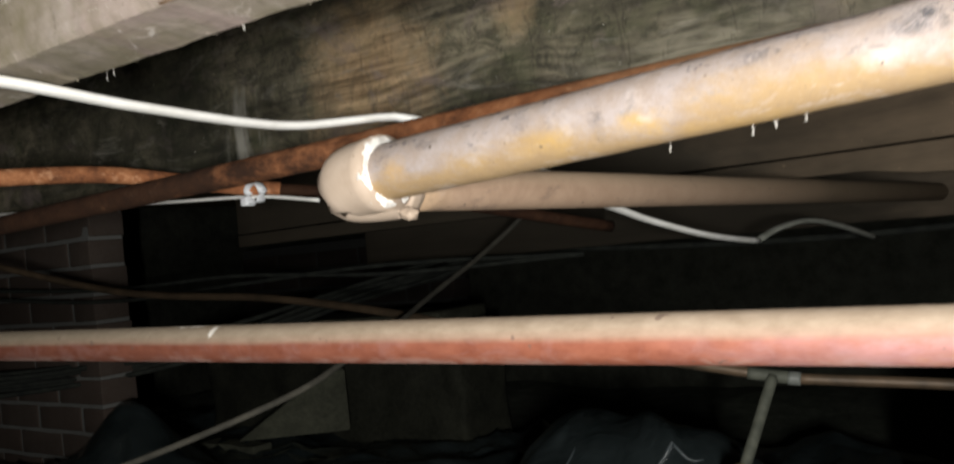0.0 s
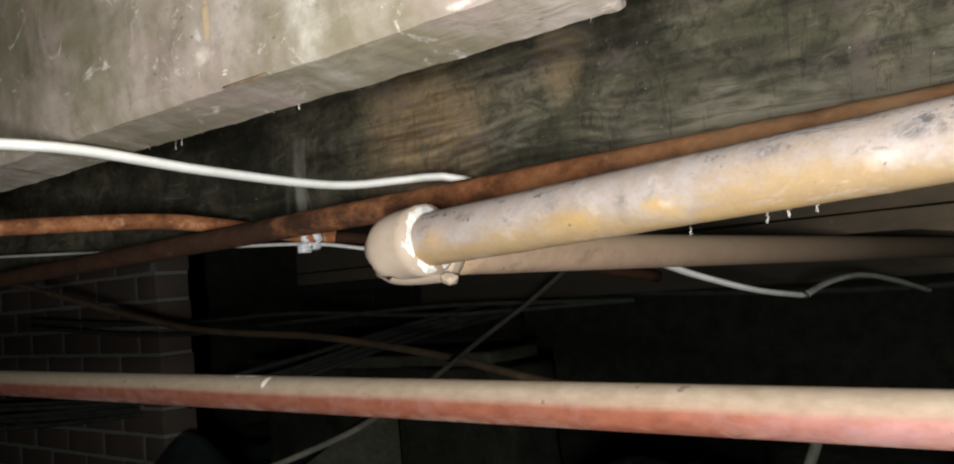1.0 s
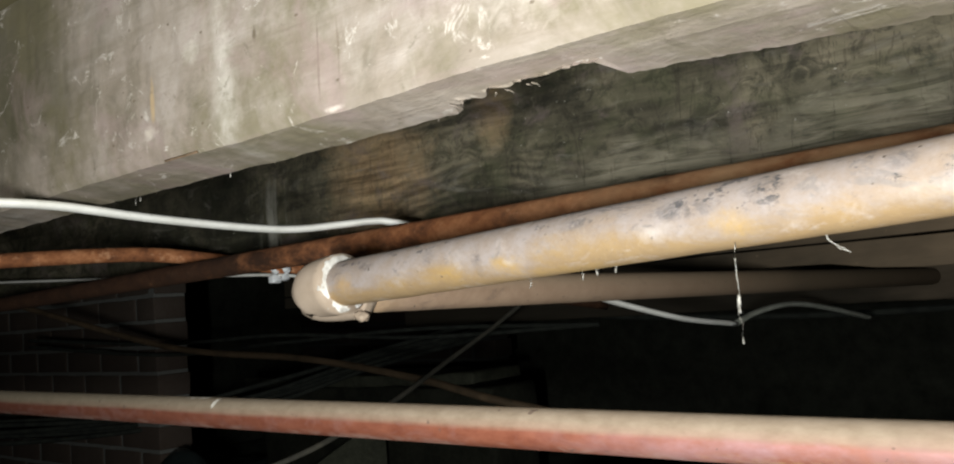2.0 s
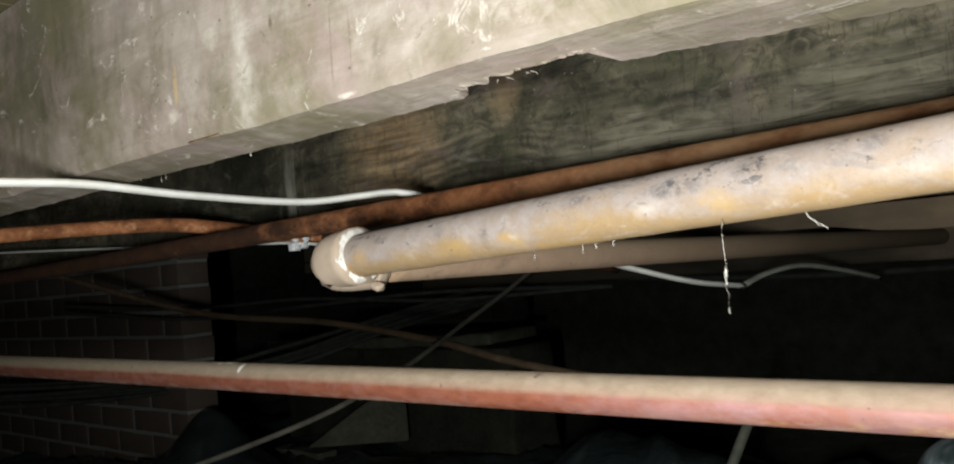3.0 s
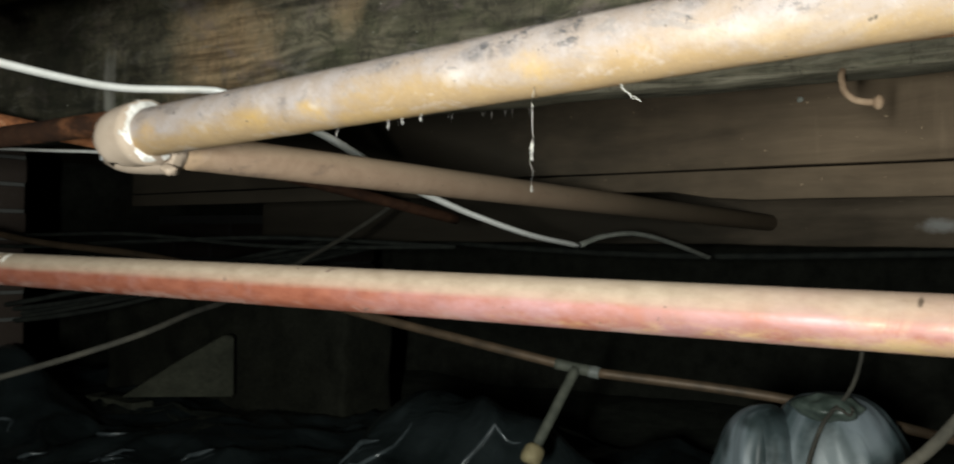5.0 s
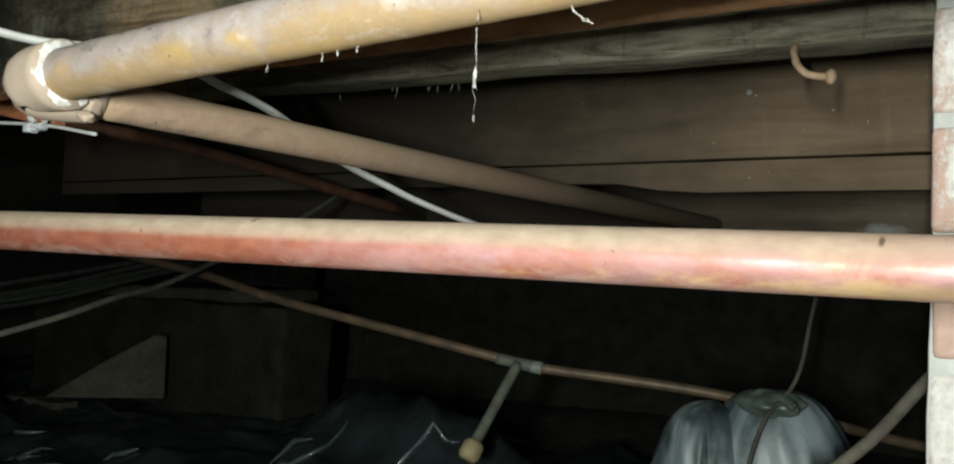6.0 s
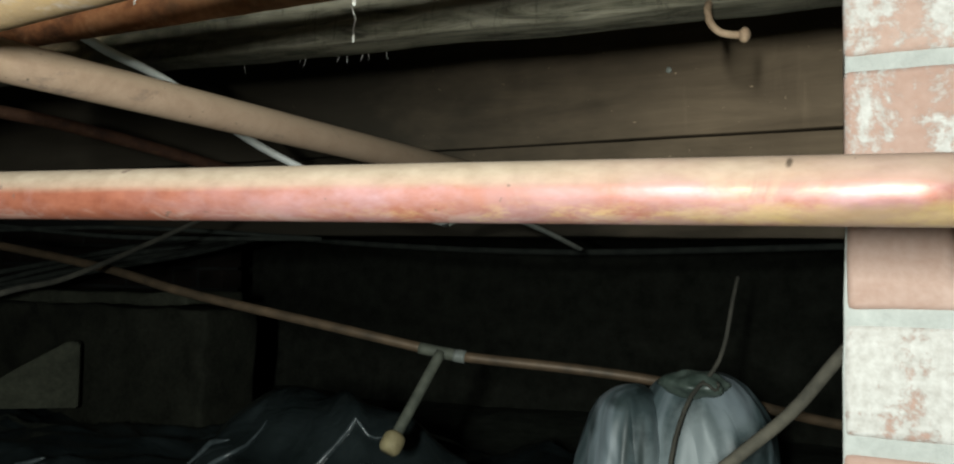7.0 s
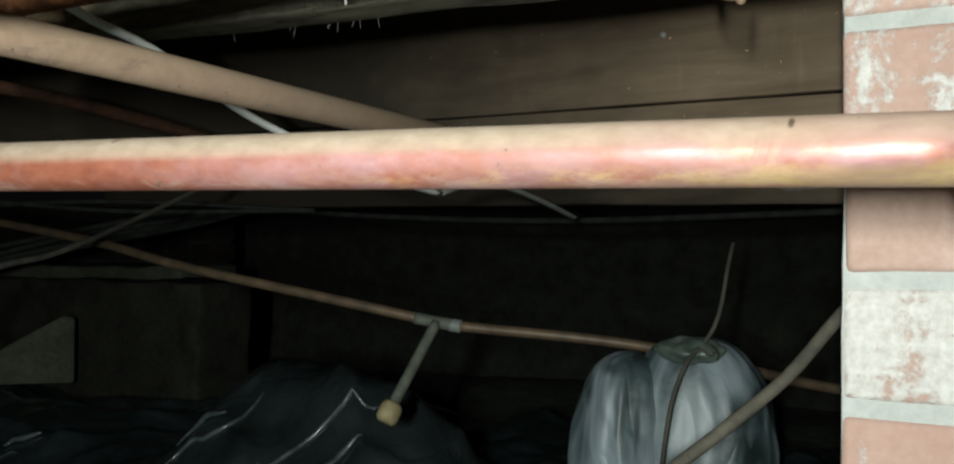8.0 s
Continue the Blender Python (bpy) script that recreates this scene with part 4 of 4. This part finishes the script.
cable("cable_tail", [(-0.023, 1.017, 0.757), (-0.006, 1.07, 0.772), (0.012, 1.17, 0.778), (0.03, 1.30, 0.763), (0.045, 1.475, 0.736)], 0.013, 0.0085, DULLWHITE, "dull white flat cable end drooping behind the pipes")
cable("bell_wire", [(-2.0, 0.49, 0.955), (-1.55, 0.50, 0.938), (-1.07, 0.55, 0.912), (-0.85, 0.57, 0.900), (-0.71, 0.572, 0.891), (-0.535, 0.572, 0.879), (-0.42, 0.57, 0.862)], 0.005, 0.005, WHITE, "thin white wire along the joist", segs=8)
cable("grey_cable", [(-1.3, -0.05, 0.36), (-0.95, 0.18, 0.46), (-0.706, 0.371, 0.536), (-0.585, 0.477, 0.579), (-0.495, 0.575, 0.621), (-0.50, 0.68, 0.648), (-0.54, 0.80, 0.664), (-0.555, 0.95, 0.713), (-0.53, 1.08, 0.775), (-0.50, 1.20, 0.85), (-0.48, 1.32, 0.95)], 0.0085, 0.0085, DIMGREY, "grey dusty cable rising through the dark")
cable("thick_cable", [(0.60, 0.86, 0.72), (0.535, 0.775, 0.640), (0.512, 0.755, 0.612), (0.474, 0.744, 0.563), (0.423, 0.723, 0.516), (0.34, 0.68, 0.44), (0.27, 0.62, 0.33)], 0.0125, 0.0125, GREY, "thick grey dusty cable beside the pier")
cable("long_cable", [(1.5, 1.62, 0.80), (0.9, 1.64, 0.772), (0.35, 1.66, 0.748), (-0.1, 1.68, 0.737), (-0.6, 1.72, 0.752), (-1.0, 1.76, 0.78)], 0.014, 0.014, BLACK, "dark grey cable slung level behind the pipes")
rng = random.Random(12)
for i in range(7):
    k = i / 6
    dz, dy = rng.uniform(-0.012, 0.012), rng.uniform(-0.05, 0.05)
    cable("black_cable", [(-2.75, 0.60 + dy, 0.575 - 0.05 * k + dz), (-2.30, 0.85 + dy, 0.560 - 0.055 * k + dz), (-1.90, 1.10 + dy, 0.565 - 0.050 * k), (-1.62, 1.32 + dy, 0.625 - 0.055 * k + dz), (-1.30, 1.50 + dy, 0.705 - 0.045 * k), (-0.95, 1.62 + dy, 0.775 - 0.03 * k + dz), (-0.45, 1.75 + dy, 0.86 + 0.02 * k)],
          0.014, 0.014, BLACK, "black cable in a loose slack bundle", group="loose cable bundle", segs=8)
for i in range(2):
    cable("upper_cable", [(-2.2, 0.9, 0.80 - 0.02 * i), (-1.7, 1.05, 0.765 - 0.03 * i), (-1.3, 1.15, 0.77 - 0.02 * i), (-0.9, 1.25, 0.745 + 0.02 * i), (-0.5, 1.4, 0.75)], 0.010, 0.010, BLACK, "thin dark cable sagging across the void", group="sagging cables", segs=8)


# ---- small fixings ----
def pipe_clip():
    t = thing("pipe_clip", (-0.531, 0.56, 0.87), "white plastic clip on the wire by the joist", "clip")
    bm = bmesh.new()
    c = Vector((-0.531, 0.566, 0.883))
    pts = [c + Vector((0.014 * math.cos(a), 0, 0.014 * math.sin(a))) for a in [math.radians(d) for d in range(-60, 241, 20)]]
    tube(bm, pts, 0.016, 0.004, 8)
    part("saddle", bm, CLIPPLASTIC, t)
    bm = bmesh.new()
    slab(bm, -0.553, -0.541, 0.558, 0.574, 0.868, 0.880, 0.01, 0.0006, 1.0, 0.002)
    part("foot", bm, CLIPPLASTIC, t)
    return t


def hook_nail():
    bm = bmesh.new()
    tube(bm, spline([(0.4215, 0.600, 0.93), (0.4215, 0.585, 0.912), (0.4215, 0.572, 0.901), (0.4235, 0.571, 0.890), (0.4305, 0.5715, 0.8815), (0.440, 0.573, 0.8785), (0.448, 0.575, 0.878)], 0.003), 0.0062, segs=12, rough=0.06)
    hook = solid("bent_nail", bm, NAILRUST, "rusty bent nail hanging from the joist", "nail")
    bm = bmesh.new()
    bmesh.ops.create_icosphere(bm, subdivisions=3, radius=0.0063)
    for v in bm.verts:
        v.co = Vector((v.co.x * 0.75, v.co.y, v.co.z)) * (1 + 0.12 * noise.noise(v.co * 300)) + Vector((0.4495, 0.5752, 0.878))
    hang(new("head", mesh_of("head", bm, NAILRUST)), hook)
    return hook


def small_nail():
    bm = bmesh.new()
    tube(bm, [(0.312, 0.985, 0.9495), (0.312, 0.966, 0.949), (0.312, 0.962, 0.949)], 0.008, segs=10, rough=0.1, taper=lambda t: 0.4 + 0.6 * t)
    return solid("nail", bm, DULLWHITE, "small grey nail in the planks", "nail")


def cobweb(name, top, drop, seed, blobs):
    rnd = random.Random(seed)
    bm = bmesh.new()
    p = Vector(top)
    pts = [p + Vector((rnd.uniform(-1, 1) * 0.0012, 0, -drop * i / 12)) for i in range(13)]
    tube(bm, pts, 0.0004, segs=5)
    for s, r in blobs:
        q = p + Vector((0, 0, -drop * s))
        for k in range(5):
            start = len(bm.verts)
            bmesh.ops.create_icosphere(bm, subdivisions=1, radius=r * rnd.uniform(0.4, 0.85))
            bm.verts.ensure_lookup_table()
            for v in bm.verts[start:]:
                v.co = Vector((v.co.x * 0.7, v.co.y * 0.7, v.co.z * 1.5)) + q + Vector((rnd.uniform(-1, 1) * r * 0.5, 0, rnd.uniform(-2.2, 2.2) * r))
    return solid(name, bm, WEB, "white dusty cobweb thread hanging from the pipe", "cobweb", "cobwebs")


pipe_clip()
hook_nail()
small_nail()
cobweb("cobweb", (0.332, 0.197, 0.846), 0.061, 1, ((0.28, 0.0005), (0.62, 0.0013), (0.7, 0.0010), (0.97, 0.0009)))
for i, (x, d) in enumerate(((0.182, 0.006), (0.225, 0.006), (0.236, 0.004), (0.250, 0.004))):
    cobweb("cobweb", (x, 0.2188 - 0.077 * (x - 0.182), 0.8298 + 0.0412 * (x - 0.182)), d, 20 + i, ((0.8, 0.0006),))


def curled_web():
    """A short tangle that hangs askew under the painted pipe."""
    rnd = random.Random(77)
    bm = bmesh.new()
    for k in range(2):
        pts = [Vector((0.377 + 0.012 * f + rnd.uniform(-1, 1) * 0.0012, 0.2037, 0.8382 - 0.011 * f ** 0.7 + rnd.uniform(-1, 1) * 0.001)) for f in [i / 7 for i in range(8)]]
        tube(bm, pts, 0.00035, segs=5)
    return solid("cobweb", bm, WEB, "curled dusty cobweb tangle under the painted pipe", "cobweb", "cobwebs")


curled_web()
for i, (x, d) in enumerate(((-0.19, 0.007), (-0.182, 0.005), (-0.047, 0.003))):
    cobweb("cobweb", (x, 0.151, 0.9305), d, 40 + i, ((0.8, 0.0006),))


# ---- what lies on the ground ----
def draped(x, y, height, seed):
    """A point of a crumpled sheet that lies over the given heights."""
    d = noise.noise_vector(Vector((x * 8, y * 8, seed))) * 0.030 + noise.noise_vector(Vector((x * 19, y * 19, seed))) * 0.006
    return Vector((x + d.x, y + d.y, height(x, y) + d.z * 0.5))


def crumpled(bm, x0, x1, y0, y1, height, nx, ny, seed):
    rows = []
    for j in range(ny + 1):
        row = []
        for i in range(nx + 1):
            x, y = x0 + (x1 - x0) * i / nx, y0 + (y1 - y0) * j / ny
            row.append(bm.verts.new(draped(x, y, height, seed)))
        rows.append(row)
    for j in range(ny):
        for i in range(nx):
            bm.faces.new((rows[j][i], rows[j][i + 1], rows[j + 1][i + 1], rows[j + 1][i]))


def ridge(x, y, seed):
    """Sharp creases: folded noise at four sizes."""
    v = Vector((x, y * 0.8, seed))
    bend = noise.noise_vector(v * 2.5) * 0.12
    v = v + bend
    out = 0.0
    for size, high in ((2.6, 0.036), (5.5, 0.022), (11.0, 0.010)):
        out += high * max(0.0, 1 - abs(noise.noise(v * size + Vector((size, 0, 0)))) * 2.2) ** 2
    return out


def polythene():
    bm = bmesh.new()

    def height(x, y):
        heap = 0.215 * math.exp(-((x + 0.30) / 0.27) ** 4 - ((y - 1.17) / 0.17) ** 2)
        heap += 0.20 * math.exp(-((x + 1.64) / 0.16) ** 2 - ((y - 1.06) / 0.13) ** 2)
        heap += 0.05 * math.exp(-((x + 0.95) / 0.4) ** 2 - ((y - 1.15) / 0.3) ** 2)
        heap += 0.05 * math.exp(-((x + 1.9) / 0.45) ** 2 - ((y - 0.85) / 0.3) ** 2)
        edge = min(1.0, (x + 3.1) / 0.2, (1.0 - x) / 0.2, (y - 0.25) / 0.2, (2.1 - y) / 0.2)
        return 0.205 + max(0.0, edge) * (0.02 + heap + ridge(x, y, 3.0)) - 0.05 * (1 - max(0.0, edge))

    crumpled(bm, -3.1, 1.0, 0.25, 2.1, height, 330, 150, 3)
    sheet = solid("polythene_sheet", bm, POLY, "crumpled shiny black polythene sheet over the ground", "sheet")
    # rolled creases that catch the torch
    for x0, y0, far, bend in ((-0.52, 0.98, 0.17, 0.02), (-0.33, 1.00, 0.20, -0.015), (-0.44, 0.90, 0.10, 0.02), (-0.27, 0.88, 0.13, 0.03), (-0.74, 0.93, 0.13, -0.02), (-0.63, 0.84, 0.10, 0.02),
                              (-1.02, 0.93, 0.14, 0.02), (-0.86, 0.78, 0.10, -0.015), (-1.27, 1.02, 0.12, 0.02), (-0.56, 0.76, 0.09, 0.02), (-1.52, 0.92, 0.10, -0.02)):
        pts = []
        for k in range(15):
            f = k / 14
            q = draped(x0 + 0.82 * far * f, y0 + 0.57 * far * f + bend * math.sin(2.5 * math.pi * f), height, 3)
            pts.append(q + Vector((0, 0, 0.002)))
        bm = bmesh.new()
        tube(bm, pts, 0.009, 0.009, 12, taper=lambda f: 0.25 + 0.75 * math.sin(math.pi * f))
        hang(new("crease", mesh_of("crease", bm, CREASE)), sheet)
    # further creases strewn at random, added to carry more glints
    rnd = random.Random(61)
    for i in range(26):
        x0, y0, far, a = rnd.uniform(-1.35, 0.0), rnd.uniform(0.72, 1.04), rnd.uniform(0.04, 0.10), math.radians(35 + rnd.uniform(-22, 22))
        pts = [draped(x0 + far * f * math.cos(a), y0 + far * f * math.sin(a) + 0.012 * math.sin(5 * f + i), height, 3) + Vector((0, 0, 0.006)) for f in [k / 10 for k in range(11)]]
        bm = bmesh.new()
        tube(bm, pts, rnd.uniform(0.006, 0.016), 0.011, 12, taper=lambda f: 0.2 + 0.8 * math.sin(math.pi * f))
        hang(new("crease", mesh_of("crease", bm, CREASE)), sheet)
    return sheet


def slate_offcut():
    bm = bmesh.new()
    pts = [(-1.70, 1.43, 0.285), (-1.454, 1.64, 0.283), (-1.462, 1.645, 0.462), (-1.480, 1.622, 0.468), (-1.58, 1.535, 0.390)]
    lo = [bm.verts.new(q) for q in pts]
    hi = [bm.verts.new(Vector(q) + Vector((-0.022, 0.026, 0.004))) for q in pts]
    bm.faces.new(lo)
    bm.faces.new(list(reversed(hi)))
    for k in range(5):
        bm.faces.new((lo[k], hi[k], hi[(k + 1) % 5], lo[(k + 1) % 5]))
    bmesh.ops.recalc_face_normals(bm, faces=bm.faces)
    bmesh.ops.bevel(bm, geom=list(bm.edges), offset=0.004, segments=2, affect="EDGES")
    foot = bmesh.new()
    slab(foot, -1.84, -1.60, 1.40, 1.47, 0.262, 0.284, 0.03, 0.006, 5.0, 0.004)
    solid("stone_sliver", foot, SLATE, "thin pale stone sliver lying on the black sheet", "stone", smooth=False)
    return solid("stone_offcut", bm, SLATE, "pale broken stone slab leaning on the black sheet", "stone", smooth=False)


def tied_bag():
    t = thing("tied_bag", (0.33, 1.02, 0.2), "cloudy grey plastic bag tied at the neck with wire", "bag")

    def lobe(cx, cy, rx, ry, z0, z1, pleats, seed, lean, dome):
        bm = bmesh.new()
        rows, n, m = [], 96, 34
        for j in range(m + 1):
            s = j / m
            turn = min(1.0, s / 0.55) * math.pi / 2
            rad = math.sin(turn) ** 0.75 * (1 - 0.06 * max(0.0, s - 0.55))
            z = z1 - dome * (1 - math.cos(turn)) - (z1 - dome - z0) * max(0.0, (s - 0.55) / 0.45)
            row = []
            for i in range(n):
                a = 2 * math.pi * i / n
                w = pleats * a + 3.0 * noise.noise(Vector((math.cos(a) * 1.5, math.sin(a) * 1.5 + s * 1.6, seed)))
                crease = noise.noise(Vector((math.cos(a) * 2.2 + s, math.sin(a) * 2.2, s * 2.5 + seed)))
                fold = 1 + (0.02 * (1 - s) + 0.015) * (1 - 2 * abs(math.sin(w / 2))) + 0.035 * (0.5 - 2.5 * abs(crease)) + 0.035 * noise.noise(Vector((math.cos(a) * 3, math.sin(a) * 3, s * 5 + seed)))
                q = Vector((cx + lean * (1 - s) + rx * rad * fold * math.cos(a), cy + ry * rad * fold * math.sin(a), z))
                q += noise.noise_vector(q * 14) * 0.007 + noise.noise_vector(q * 60) * 0.001
                row.append(bm.verts.new(q))
            rows.append(row)
        for r, s2 in zip(rows, rows[1:]):
            for i in range(n):
                bm.faces.new((r[i], s2[i], s2[(i + 1) % n], r[(i + 1) % n]))
        bm.faces.new(rows[0])
        return bm

    part("bag_body", lobe(0.352, 1.04, 0.098, 0.10, 0.18, 0.567, 2, 1.0, -0.010, 0.15), BAG, t)
    part("bag_fold", lobe(0.249, 0.99, 0.062, 0.080, 0.18, 0.546, 2, 4.0, 0.012, 0.14), BAG, t, "bulging side fold of the bag")
    bm = bmesh.new()
    bmesh.ops.create_uvsphere(bm, u_segments=40, v_segments=20, radius=1.0)
    for v in bm.verts:
        a = math.atan2(v.co.y, v.co.x)
        k = 1 + 0.10 * math.sin(7 * a + 2 * v.co.z) * (1 - abs(v.co.z)) + 0.15 * noise.noise(v.co * 1.6)
        q = Vector((0.345 + 0.043 * v.co.x * k, 0.985 + 0.034 * v.co.y * k, 0.5545 + 0.0165 * v.co.z * k))
        v.co = q + noise.noise_vector(q * 60) * 0.003
    part("gathered_neck", bm, BAGNECK, t, "dark greenish gathered neck")
    bm = bmesh.new()
    pts = [Vector((0.362 + 0.015 * math.cos(a), 0.962 + 0.010 * math.sin(a), 0.556 + 0.004 * math.sin(3 * a))) for a in [2 * math.pi * i / 24 for i in range(25)]]
    tube(bm, pts, 0.004, segs=8, rough=0.3)
    part("neck_tie", bm, DIMGREY, t, "grey wire twisted round the neck")
    bm = bmesh.new()
    tube(bm, spline([(0.392, 1.02, 0.690), (0.386, 1.015, 0.660), (0.381, 1.00, 0.615), (0.374, 0.985, 0.585), (0.363, 0.968, 0.565), (0.348, 0.945, 0.545), (0.337, 0.925, 0.510), (0.331, 0.915, 0.475), (0.325, 0.91, 0.42)]), 0.0055, segs=10)
    part("tie_wire", bm, DIMGREY, t, "grey wire tail standing up and hanging down")
    return t


polythene()
slate_offcut()
tied_bag()
